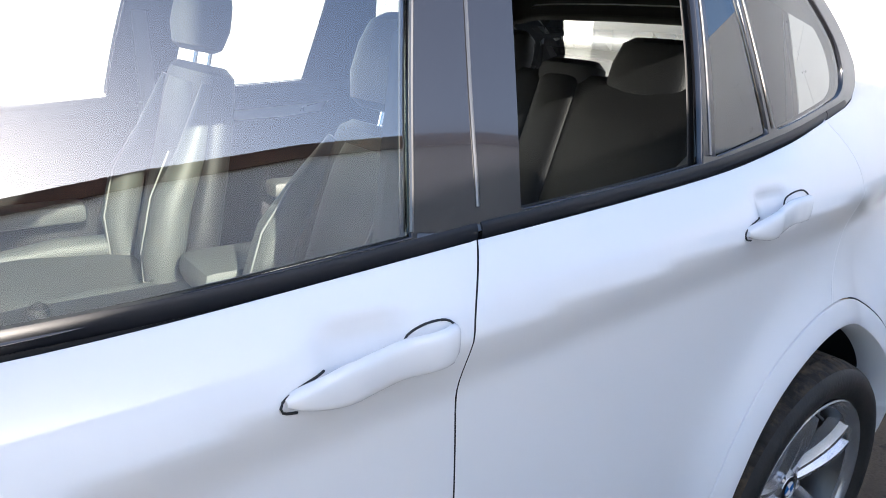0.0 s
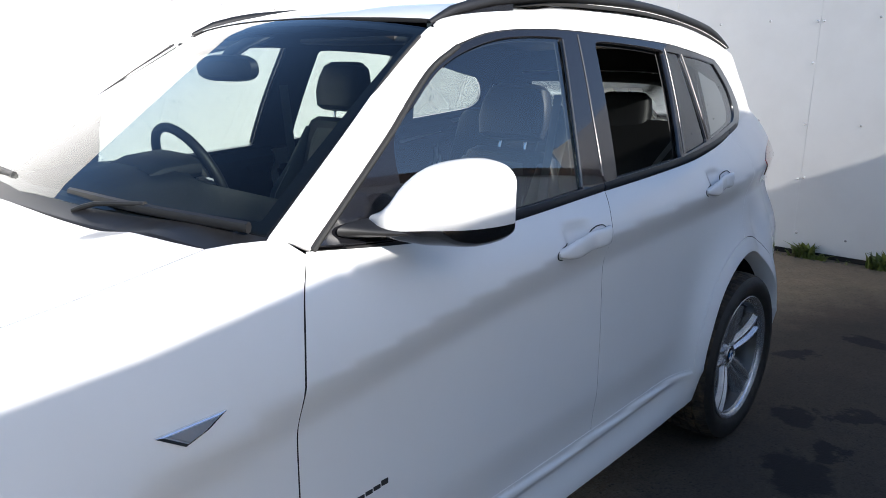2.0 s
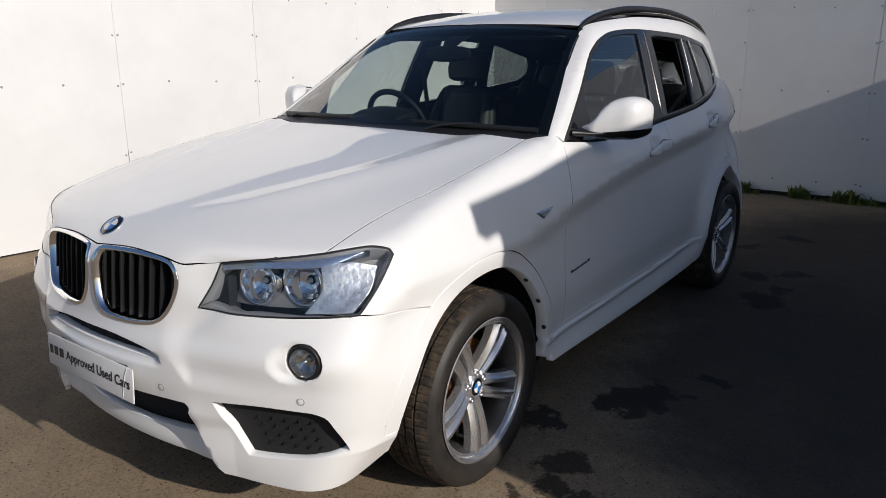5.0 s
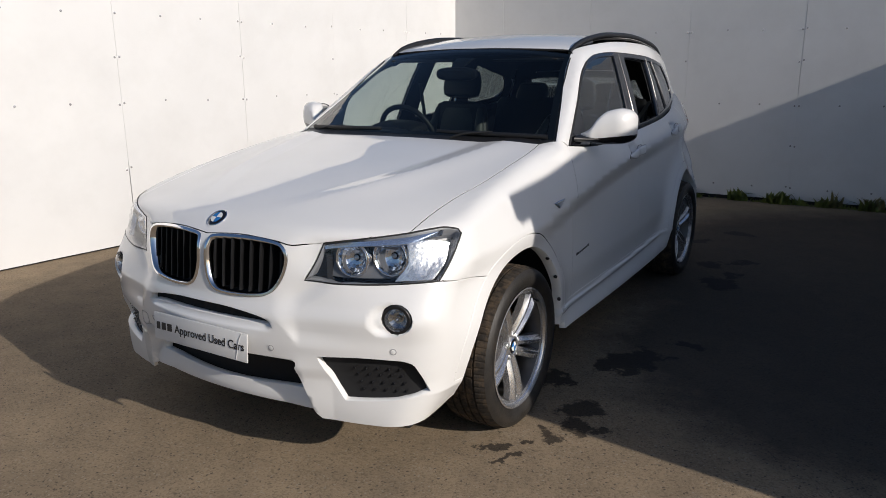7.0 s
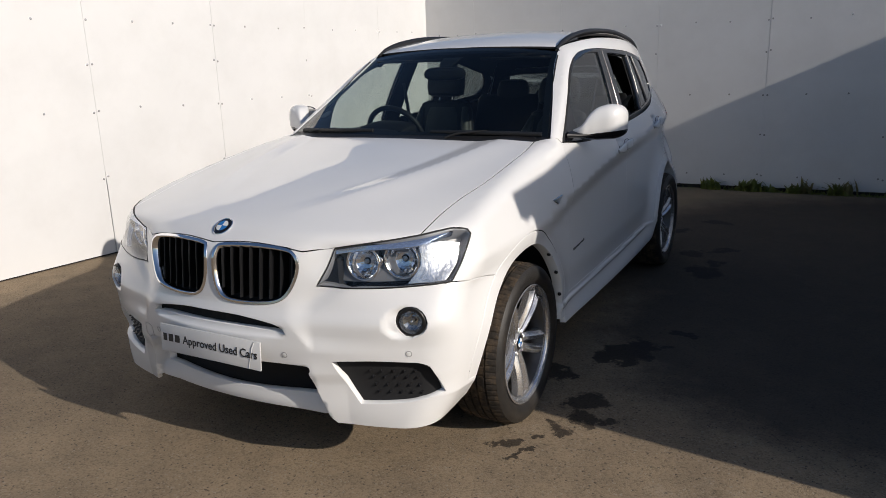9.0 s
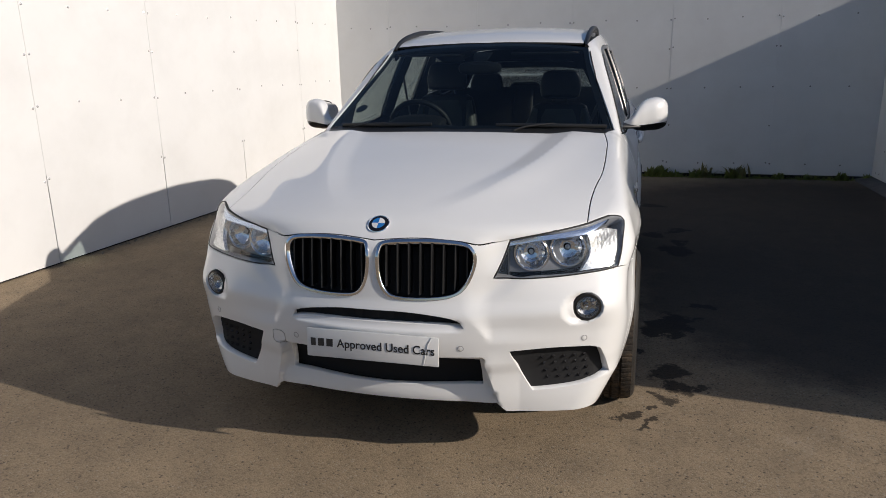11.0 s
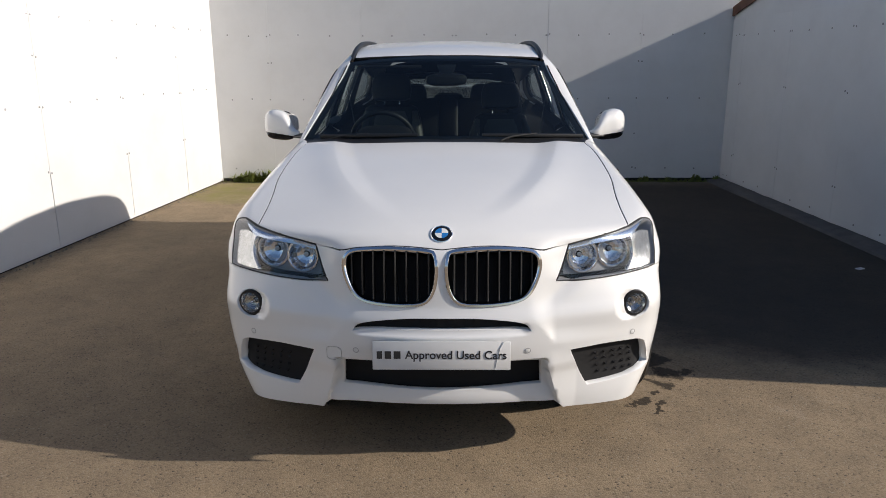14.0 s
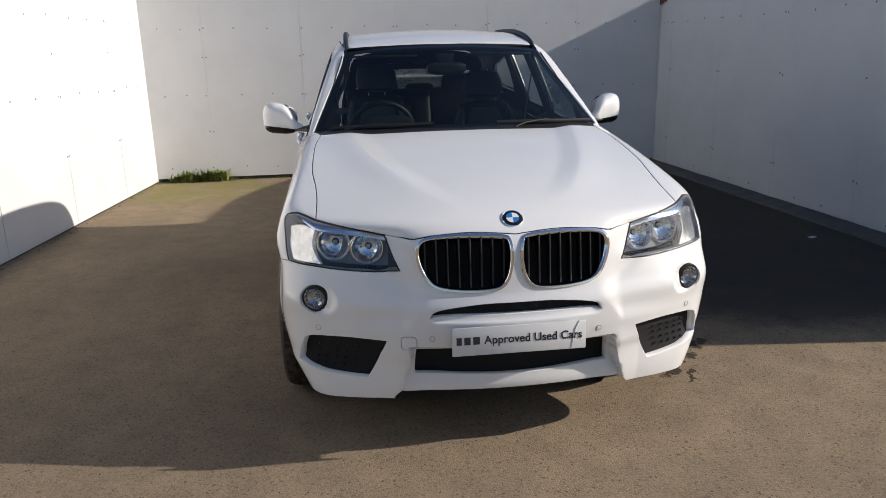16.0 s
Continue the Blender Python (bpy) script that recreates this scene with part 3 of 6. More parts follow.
CANT = lie(SIDE, [PILLAR_OUT[-1]] + s2((1.45, 1.588), (1.70, 1.606), (2.05, 1.603), (2.43, 1.590), (2.63, 1.572), (2.905, 1.546)))
DLO_BACK = lie(SIDE, [CANT[-1]] + s2((2.965, 1.526), (3.08, 1.446), (3.155, 1.362), (3.145, 1.318), (3.105, 1.288), (3.03, 1.270)))
dlo = [PILLAR_OUT, CANT, DLO_BACK, [DLO_BACK[-1]] + s2((2.77, 1.239), (2.54, 1.212), (2.3, 1.188), (1.84, 1.160), (1.3, 1.127), (1.0, 1.125), (0.715, 1.148))]
pane_front = [s2((0.985, 1.142), (0.995, 1.330), (1.10, 1.417), (1.19, 1.480), (1.30, 1.528), (1.45, 1.566), (1.60, 1.580), (1.742, 1.582)), s2((1.742, 1.582), (1.690, 1.36), (1.655, 1.165)), s2((1.655, 1.165), (1.3, 1.142), (0.985, 1.142))]
pane_rear = [s2((1.853, 1.180), (1.882, 1.37), (1.915, 1.560)), s2((1.915, 1.560), (1.95, 1.578), (2.2, 1.573), (2.370, 1.563)), s2((2.370, 1.563), (2.347, 1.40), (2.310, 1.206)), s2((2.310, 1.206), (2.1, 1.192), (1.853, 1.180))]
pane_fixed = [s2((2.360, 1.214), (2.388, 1.40), (2.402, 1.562)), s2((2.402, 1.562), (2.502, 1.555)), s2((2.502, 1.555), (2.528, 1.41), (2.560, 1.242)), s2((2.560, 1.242), (2.45, 1.226), (2.360, 1.214))]
pane_quarter = [s2((2.602, 1.247), (2.566, 1.41), (2.540, 1.551)), s2((2.540, 1.551), (2.70, 1.541), (2.880, 1.524)), s2((2.880, 1.524), (3.0, 1.432), (3.035, 1.375), (3.03, 1.325), (2.985, 1.298), (2.92, 1.286)), s2((2.92, 1.286), (2.75, 1.264), (2.602, 1.247))]

pair("window_surround", SIDE, dlo, GLOSS_BLACK, car, "gloss black window surround", holes=(pane_front, pane_rear, pane_fixed, pane_quarter), grid=0.05, rim=0.02, hole_rim=0.018, lift=0.001)
pair("front_window", SIDE, pane_front, GLASS, car, "clear side window", gap=0, rim=0.003, lift=-0.007, grid=0.05)
pair("rear_quarter_light", SIDE, pane_fixed, PRIVACY, car, "dark fixed pane", gap=0, rim=0.003, lift=-0.005, grid=0.05)
pair("rear_side_window", SIDE, pane_quarter, PRIVACY, car, "dark rear side window", gap=0, rim=0.003, lift=-0.005, grid=0.05)
panel("rear_door_window", SIDE, pane_rear, GLASS, car, "raised rear door window", mirror=True, gap=0, rim=0.003, lift=-0.007, grid=0.05)

gap_b = s2((1.760, 1.149), (1.724, 1.08), (1.710, 1.03), (1.702, 0.95), (1.704, 0.85), (1.703, 0.75), (1.692, 0.60), (1.682, 0.423))
front_doors = pair("front_door", SIDE, [s2((0.70, 1.145), (1.0, 1.118), (1.3, 1.118), (1.760, 1.149)), gap_b, s2((1.682, 0.423), (1.2, 0.413), (0.606, 0.410)), s2((0.606, 0.410), (0.612, 0.70), (0.62, 0.90), (0.655, 1.05), (0.70, 1.145))], PAINT, car, grid=0.016, gap=0.003)
gap_c = s2((2.865, 1.252), (2.90, 1.15), (2.885, 1.02), (2.801, 0.845))
rear_doors = pair("rear_door", SIDE, [s2((1.760, 1.149), (2.3, 1.180), (2.6, 1.212), (2.865, 1.248)), gap_c, arc(2.81, 0.495, 91, 170), s2((2.3225, 0.438), (1.682, 0.423)), list(reversed(gap_b))], PAINT, car, grid=0.016, gap=0.003)
pair("rear_wing", SIDE, [s2((2.865, 1.248)) + [DLO_BACK[-1]], list(reversed(DLO_BACK)), [CANT[-1]] + s2((3.0, 1.555), (3.2, 1.52), (3.36, 1.46)), s2((3.36, 1.46), (3.48, 1.25), (3.50, 1.13)), s2((3.50, 1.13), (3.44, 1.02), (3.52, 0.88), (3.50, 0.72)), s2((3.50, 0.72), (3.239, 0.598)), arc(2.81, 0.495, 30, 91), list(reversed(gap_c))], PAINT, car, grid=0.02)
pair("cant_rail", SHOULDER, [[(0.59, 1.31, 1.6), (0.605, 2.2, 1.64), (0.565, 3.3, 1.57)], [(0.565, 3.3, 1.57), (0.66, 3.36, 1.46)], [(0.66, 3.36, 1.46), (0.67, 3.2, 1.52), (0.667, 3.0, 1.555), CANT[-1]], list(reversed(CANT)), [CANT[0], (0.63, 1.275, 1.595), (0.59, 1.31, 1.6)]], PAINT, car, grid=0.04)
pair("windscreen_pillar", SHOULDER, [[(0.80, 0.64, 1.165), (0.722, 0.885, 1.333), (0.653, 1.12, 1.503), (0.622, 1.272, 1.60)], [(0.625, 1.272, 1.60), PILLAR_OUT[-1]], list(reversed(PILLAR_OUT)), [PILLAR_OUT[0], (0.80, 0.64, 1.165)]], PAINT, car, grid=0.025, gap=-0.008, lift=0.0006)
WINDSCREEN = both([[(0, 0.47, 1.185), (0.4, 0.52, 1.18), (0.79, 0.65, 1.17)], [(0.79, 0.65, 1.17), (0.714, 0.89, 1.335), (0.648, 1.12, 1.50), (0.617, 1.268, 1.60)], [(0.62, 1.268, 1.60), (0.3, 1.24, 1.625), (0, 1.225, 1.63)]])
panel("windscreen", GLAZED, WINDSCREEN, SCREEN, car, grid=0.06, gap=0, rim=0.004, lift=-0.003)
panel("windscreen_border", GLAZED, WINDSCREEN, FRIT, car, "black printed border of the windscreen", inset=0.034, grid=0.06, gap=0, rim=0.001, hole_rim=0.001, lift=-0.009)
pair("sill", SIDE, [s2((0.492, 0.404), (0.606, 0.408), (1.2, 0.411), (1.702, 0.421), (2.3225, 0.436)), arc(2.81, 0.495, 170, 187, 4), s2((2.32, 0.285), (1.4, 0.275), (0.49, 0.285)), arc(0, 0.495, -7.5, 6.5, 4)], PAINT, car, grid=0.009, rim=0.03, gap=-0.006, lift=0.0008)
pair("front_wheel_arch", SIDE, [arc(0, 0.495, -4, 177, 40), arc(0, 0.495, 177, 177.1, 1) + arc(0, 0.434, 177, 177.1, 1), arc(0, 0.434, 177, -4, 40), arc(0, 0.434, -4, -4.1, 1) + arc(0, 0.495, -4, -4.1, 1)], PAINT, car, grid=0.02, rim=0.048, lift=0.0, gap=0.004)
pair("rear_wheel_arch", SIDE, [arc(2.81, 0.495, -5, 188, 40), arc(2.81, 0.495, 188, 188.1, 1) + arc(2.81, 0.434, 188, 188.1, 1), arc(2.81, 0.434, 188, -5, 40), arc(2.81, 0.434, -5, -5.1, 1) + arc(2.81, 0.495, -5, -5.1, 1)], PAINT, car, grid=0.02, rim=0.085, lift=0.0, gap=0.004)

# front apron and what is let into it
kidney = [f2((0.045, 0.910), (0.12, 0.916), (0.22, 0.917), (0.32, 0.909), (0.362, 0.893), (0.380, 0.855), (0.372, 0.80), (0.345, 0.745), (0.305, 0.715), (0.23, 0.702), (0.13, 0.700), (0.065, 0.710), (0.032, 0.745), (0.017, 0.80), (0.015, 0.86), (0.024, 0.898))]
lamp_edge = [LAMP_IN, LAMP_TOP, LAMP_OUT, LAMP_BACK, LAMP_FOOT]
slot = [f2((-0.343, 0.600), (-0.30, 0.632), (-0.15, 0.653), (0, 0.656), (0.15, 0.653), (0.30, 0.632), (0.343, 0.600)), f2((0.343, 0.600), (0.29, 0.609), (0.15, 0.613), (-0.15, 0.613), (-0.29, 0.609), (-0.343, 0.600))]
intake = [f2((-0.388, 0.452), (0, 0.460), (0.388, 0.452)), f2((0.388, 0.452), (0.392, 0.40), (0.396, 0.345)), f2((0.396, 0.345), (0, 0.332), (-0.396, 0.345)), f2((-0.396, 0.345), (-0.392, 0.40), (-0.388, 0.452))]
side_grille = [f2((0.506, 0.500), (0.65, 0.505), (0.79, 0.498)), f2((0.79, 0.498), (0.825, 0.485), (0.845, 0.45)) + [(0.858, -0.60, 0.372)], [(0.858, -0.60, 0.372)] + f2((0.76, 0.345), (0.66, 0.334), (0.587, 0.330)), f2((0.587, 0.330), (0.54, 0.42), (0.506, 0.500))]
fog_hole = [[(0.777 + 0.051 * math.cos(a * math.pi / 8), -0.686 + 0.02 * math.cos(a * math.pi / 8), 0.655 + 0.053 * math.sin(a * math.pi / 8)) for a in range(16)]]


def other(loop):
    return [[(-x, y, z) for x, y, z in run] for run in loop]


apron = both([HOOD_FRONT, list(reversed(LAMP_IN)), list(reversed(LAMP_FOOT)), WING_FOOT, arc(0, 0.495, 128, 177, 10), arc(0, 0.495, 177, 177.1, 1) + arc(0, 0.436, 177, 177.1, 1), arc(0, 0.436, 177, 188, 4), s2((-0.432, 0.288), (-0.50, 0.258)), s2((-0.50, 0.258)) + [(0.82, -0.62, 0.235), (0.65, -0.735, 0.232), (0.488, -0.80, 0.238)], f2((0.488, 0.238), (0.471, 0.257)), f2((0.471, 0.257), (0.450, 0.266)), f2((0.450, 0.266), (0.2, 0.266), (0, 0.266))])
fang_folds = []
for sx in (1, -1):
    for off in (-0.006, 0.0, 0.006):
        run = [(sx * (float(fang_edge(z)) + off), z) for z in np.linspace(0.450, 0.276, 19)]
        fang_folds.append([(x, float(y_front(np.array(x), np.array(z))), z) for x, z in run])
bumper = panel("front_bumper", RING, apron, PAINT, car, grid=0.012, holes=(kidney, other(kidney), slot, intake, side_grille, other(side_grille), fog_hole, other(fog_hole)), rim=0.02, hole_rim=0.035, lines=fang_folds)


# ---- helpers for turned and swept pieces ----
def lathe(profile, steps, wave=None):
    """Turns (radius, x) points round the x axis. wave(i, k) lowers the radius of point k at step i."""
    v, f = [], []
    m = len(profile)
    for i in range(steps):
        a = 2 * math.pi * i / steps
        for k, (r, x) in enumerate(profile):
            q = r - (wave(i, k) if wave else 0)
            v.append((x, q * math.cos(a), q * math.sin(a)))
    for i in range(steps):
        j = (i + 1) % steps
        for k in range(m - 1):
            f.append((i * m + k, j * m + k, j * m + k + 1, i * m + k + 1))
    return v, f


def flat_shaded(ob, angle=35):
    ob.data.set_sharp_from_angle(angle=radians(angle))
    return ob


def loft(sections, caps=True):
    """Skins closed rings of equal length."""
    n, v, f = len(sections[0]), [], []
    for ring in sections:
        v += [tuple(q) for q in ring]
    for s in range(len(sections) - 1):
        for k in range(n):
            f.append((s * n + k, s * n + (k + 1) % n, (s + 1) * n + (k + 1) % n, (s + 1) * n + k))
    if caps:
        f.append(tuple(range(n))[::-1])
        f.append(tuple((len(sections) - 1) * n + k for k in range(n)))
    bm = bmesh.new()
    vs = [bm.verts.new(q) for q in v]
    for q in f:
        bm.faces.new([vs[i] for i in q])
    return bm


def tube(path, radius, sides=10, flat=1.0, up=(0, 0, 1)):
    """A bar along a path; radius a number or one for each point; flat squeezes it along up."""
    p = [Vector(q) for q in path]
    rings = []
    for i, q in enumerate(p):
        d = (p[min(i + 1, len(p) - 1)] - p[max(i - 1, 0)]).normalized()
        a = d.cross(Vector(up))
        a = a.normalized() if a.length > 1e-4 else Vector((1, 0, 0))
        b = a.cross(d)
        r = radius[i] if isinstance(radius, (list, tuple)) else radius
        rings.append([q + (a * math.cos(t) + b * math.sin(t) * flat) * r for t in (2 * math.pi * k / sides for k in range(sides))])
    return loft(rings)


def superellipse(c, u, v, power=2.6, n=28):
    """A closed ring round c with half axes u and v."""
    out = []
    for k in range(n):
        t = 2 * math.pi * k / n
        a, b = math.cos(t), math.sin(t)
        out.append(Vector(c) + Vector(u) * math.copysign(abs(a) ** (2 / power), a) + Vector(v) * math.copysign(abs(b) ** (2 / power), b))
    return out


def on_body(lay, q):
    """The body's point and normal under an approximate point."""
    s, w = lay.rays(np.array([lay.flat(q)]))
    p = shoot(s, w, 21, 15)
    return Vector(p[0]), Vector(normal(p)[0])


def shrink(loop, by, lift=0.0):
    """A loop drawn in towards its middle by a length."""
    pts = np.array([q for run in loop for q in run])
    c = pts.mean(0)
    out = []
    for run in loop:
        new_run = []
        for q in run:
            q = np.array(q)
            d = q - c
            ext = np.maximum(np.abs(pts - c).max(0), 0.02)
            new_run.append(tuple(c + d * (1 - by / ext)))
        out.append(new_run)
    return out


def ring_mesh(name, c, axis, r0, r1, depth, mat, parent, label="", steps=40):
    """A round bezel: outer radius r1, inner r0, facing along axis."""
    v, f = lathe([(r1, -depth), (r1, -0.002), (r1 - 0.002, 0), (r0 + 0.002, 0), (r0, -0.002), (r0, -depth)], steps)
    q = Vector((1, 0, 0)).rotation_difference(Vector(axis))
    return flat_shaded(mesh_object(name, [q @ Vector(p) + Vector(c) for p in v], f, mat, parent, label))


def disc(name, c, axis, r, bulge, mat, parent, label="", steps=32):
    v, f = lathe([(r, 0), (r * 0.85, bulge * 0.5), (r * 0.55, bulge * 0.85), (r * 0.25, bulge * 0.97), (0.0005, bulge)], steps)
    q = Vector((1, 0, 0)).rotation_difference(Vector(axis))
    return mesh_object(name, [q @ Vector(p) + Vector(c) for p in v], f, mat, parent, label)


REFLECTOR = material("lamp_reflector", (0.80, 0.82, 0.86), rough=0.10, metal=1.0, bump=0.6, bump_scale=34)
FOG_REFLECTOR = material("fog_reflector", (0.45, 0.46, 0.47), rough=0.18, metal=0.95, bump=0.4, bump_scale=40)
HOUSING = material("lamp_housing", (0.15, 0.15, 0.155), rough=0.35, metal=0.2)
# The blue is the sky's reflection painted into the chrome's colour.
BROW = material("lamp_brow", (0.42, 0.50, 0.66), rough=0.22, metal=0.8)
LAMP_RIM = material("lamp_rim_silver", (0.24, 0.245, 0.26), rough=0.35, metal=0.3)
TOW_GAP = material("pale_gap", (0.50, 0.50, 0.49), rough=0.6)
SENSOR_RING = material("sensor_ring_grey", (0.36, 0.36, 0.36), rough=0.5)
PRISM = material("lamp_prism", (0.62, 0.63, 0.65), rough=0.2, metal=0.8, var=0.2, scale=45, bump=0.5, bump_scale=60)
STRIP = material("dull_window_strip", (0.16, 0.155, 0.15), rough=0.3, metal=0.9)
STUD = material("grey_grille_stud", (0.022, 0.022, 0.024), rough=0.22)
GRILLE = material("black_grille_plastic", (0.005, 0.005, 0.006), rough=0.4)
RED_LENS = material("red_lens", (0.30, 0.012, 0.012), rough=0.1, coat=1.0)
ALLOY = material("alloy_silver", (0.60, 0.60, 0.61), rough=0.24, metal=0.85, var=0.05, scale=30, dirt=(0.16, 0.13, 0.10), dirt_scale=12, dirt_amount=0.2)
# Dusty, and darkened so that the shade inside the rim lies in the colour.
BARREL = material("dusty_shaded_barrel", (0.11, 0.107, 0.104), rough=0.4, metal=0.6, var=0.2, scale=20, dirt=(0.05, 0.04, 0.03), dirt_scale=10, dirt_amount=0.6)
TYRE = material("tyre_rubber", (0.020, 0.0185, 0.017), rough=0.5, spec=0.35, var=0.25, scale=20, bump=0.3, bump_scale=150, dirt=(0.06, 0.045, 0.03), dirt_scale=14, dirt_amount=0.35)
TREAD = material("dusty_tread", (0.030, 0.026, 0.022), rough=0.85, spec=0.2, var=0.3, scale=25, bump=0.5, bump_scale=120, dirt=(0.15, 0.105, 0.065), dirt_scale=22, dirt_amount=0.8)
RUST = material("rusty_brake_disc", (0.22, 0.10, 0.04), rough=0.55, metal=0.5, var=0.2, scale=40)
BLUE = material("emblem_blue", (0.02, 0.16, 0.45), rough=0.2, coat=1.0)
PLATE = material("plate_white", (0.70, 0.70, 0.69), rough=0.35, var=0.03, scale=15, coat=0.3)
INK = material("plate_ink", (0.02, 0.02, 0.022), rough=0.5)
SEAT = material("grey_leather", (0.062, 0.066, 0.062), rough=0.5, var=0.1, scale=10, bump=0.3, bump_scale=300)
SEAT_DARK = material("dark_leather", (0.010, 0.010, 0.011), rough=0.5, var=0.15, scale=10, bump=0.3, bump_scale=300)
TRIM = material("dark_cabin_trim", (0.0085, 0.0085, 0.0095), rough=0.65, var=0.15, scale=14)
STITCH = material("pale_stitching", (0.20, 0.20, 0.19), rough=0.7)

# ---- nose ----
for loop in (kidney, other(kidney)):
    frame_ring = panel("kidney_grille", RING, loop, CHROME, bumper, "chrome-framed black slatted grille", inset=0.0072, gap=-0.003, rim=0.010, hole_rim=0.03, lift=0.005, grid=0.03, per=0.01)
    sx = 1 if loop is kidney else -1
    for i in range(8):
        x = 0.048 + i * 0.0425
        poly = np.array([RING.flat(q) for q in spline(shrink(loop, 0.012)[0], True)])
        zs = [z for z in np.linspace(0.69, 0.93, 60) if inside(poly, np.array([RING.flat((sx * x, float(y_front(np.array(x), np.array(z))), z))]))[0]]
        if len(zs) < 5:
            continue
        rings = []
        for z in np.linspace(zs[0], zs[-1], 9):
            y = float(y_front(np.array(x), np.array(z))) + 0.014
            rings.append([Vector((sx * x + dx, y + dy, z)) for dx, dy in ((-0.0045, 0.01), (-0.003, 0.002), (0, 0), (0.003, 0.002), (0.0045, 0.01), (0.0045, 0.045), (-0.0045, 0.045))])
        part("slat", loft(rings), GRILLE, frame_ring, "black slat", smooth=True)
    panel("grille_backing", RING, loop, DARK, bumper, gap=0, rim=0.002, lift=-0.055, grid=0.06)
panel("slot_backing", RING, slot, DARK, bumper, gap=-0.02, rim=0.002, lift=-0.034, grid=0.06)
panel("intake_backing", RING, intake, DARK, bumper, "black lower intake grille", gap=-0.03, rim=0.002, lift=-0.05, grid=0.06)
for loop in (side_grille, other(side_grille)):
    sx = 1 if loop is side_grille else -1
    sg = panel("side_grille", RING, loop, DARK, bumper, "black side grille with raised studs", gap=-0.03, rim=0.002, lift=-0.033, grid=0.04)
    for i in range(5):
        for j in range(4):
            z = 0.448 - j * 0.027
            x = 0.60 + 0.010 * j + i * 0.048
            if x > 0.835 or z < 0.345:
                continue
            p, n = on_body(RING, (sx * x, -0.7, z))
            p = p - n * 0.033
            bm = bmesh.new()
            a = [bm.verts.new(p + Vector(q)) for q in ((-0.009, 0, 0.007), (0.009, 0, 0.007), (0.0, 0, -0.007))]
            t = bm.verts.new(p + n * 0.012)
            bm.faces.new(a)
            for k in range(3):
                bm.faces.new((a[k], a[(k + 1) % 3], t))
            part("stud", bm, STUD, sg)

# headlights
BOWLS = ((0.562, -0.655, 0.841, 0.064), (0.693, -0.598, 0.851, 0.067))
for sx in (1, -1):
    edge = lamp_edge if sx > 0 else other(lamp_edge)
    lens = panel("headlight", RING, edge, LENS, car, "clear headlight with twin round reflectors", grid=0.03, gap=0.004, rim=0.004)
    panel("seal", RING, edge, RUBBER, lens, "black rubber seal", inset=0.0045, gap=0.001, rim=0.012, hole_rim=0.004, lift=0.0015, grid=0.05)
    bowls = [[[(sx * (x + 0.88 * r * math.cos(a * math.pi / 10)), y, z + 0.88 * r * math.sin(a * math.pi / 10)) for a in range(20)]] for x, y, z, r in BOWLS]
    back = panel("housing", RING, edge, HOUSING, lens, "smoked grey lamp housing", holes=bowls, gap=0, rim=0.002, hole_rim=0.002, lift=-0.004, grid=0.03)
    back.data.transform(Matrix.Translation((-sx * 0.020, 0.086, 0)))
    panel("lamp_wall", RING, edge, LAMP_RIM, lens, "bright inner wall of the lamp", inset=0.006, gap=0.002, rim=0.002, hole_rim=0.084, lift=-0.0015, grid=0.05)
    panel("brow", RING, [[(sx * x, y, z) for x, y, z in run] for run in ([(x, y, z - 0.005) for x, y, z in LAMP_TOP], [(x, y, z - 0.005) for x, y, z in LAMP_OUT[:-2]], [(LAMP_OUT[-3][0], LAMP_OUT[-3][1], LAMP_OUT[-3][2] - 0.005), (LAMP_TOP[-1][0], LAMP_TOP[-1][1], LAMP_TOP[-1][2] - 0.034)], [(x, y, z - 0.034 + 0.010 * (0.75 - x) / 0.26) for x, y, z in reversed(LAMP_TOP)], [(LAMP_TOP[0][0], LAMP_TOP[0][1], LAMP_TOP[0][2] - 0.024), (LAMP_TOP[0][0], LAMP_TOP[0][1], LAMP_TOP[0][2] - 0.005)])], BROW, lens, "chrome strip coloured blue for the sky's reflection", gap=0.006, rim=0.03, lift=-0.010, grid=0.03)
    panel("indicator", RING, [[(sx * x, y, z) for x, y, z in run] for run in ([(0.755, -0.58, 0.918), (0.80, -0.50, 0.924), (0.850, -0.45, 0.908)], [(0.850, -0.45, 0.908), (0.862, -0.49, 0.85), (0.855, -0.56, 0.792)], [(0.855, -0.56, 0.792), (0.742, -0.645, 0.784)], [(0.742, -0.645, 0.784), (0.775, -0.60, 0.85), (0.755, -0.58, 0.918)])], PRISM, lens, "ribbed clear indicator", gap=0, rim=0.02, lift=-0.012, grid=0.03)
    for x, y, z, r in BOWLS:
        face = Vector((sx * 0.20, -0.97, 0.05)).normalized()
        c = Vector((sx * x, y, z))
        v, f = lathe([(r, 0.0), (r - 0.004, 0.003), (r - 0.007, 0.0), (r * 0.80, -0.020), (r * 0.62, -0.031), (r * 0.44, -0.038), (r * 0.22, -0.042)], 15)
        q = Vector((1, 0, 0)).rotation_difference(face)
        bowl = flat_shaded(mesh_object("reflector", [q @ Vector(w) + c for w in v], f, REFLECTOR, lens, "bright faceted round reflector"), 6)
        disc("bulb", c - face * 0.038, face, 0.009, 0.020, SATIN, lens, "metal-capped bulb", 20)
        ring_mesh("bezel", c + face * 0.002, face, r - 0.004, r + 0.004, 0.03, CHROME, lens, "chrome ring")
    # fog lamp
    p, n = on_body(RING, (sx * 0.78, -0.69, 0.657))
    face = Vector((sx * 0.28, -0.96, 0)).normalized()
    c = Vector((sx * 0.777, -0.690, 0.654))
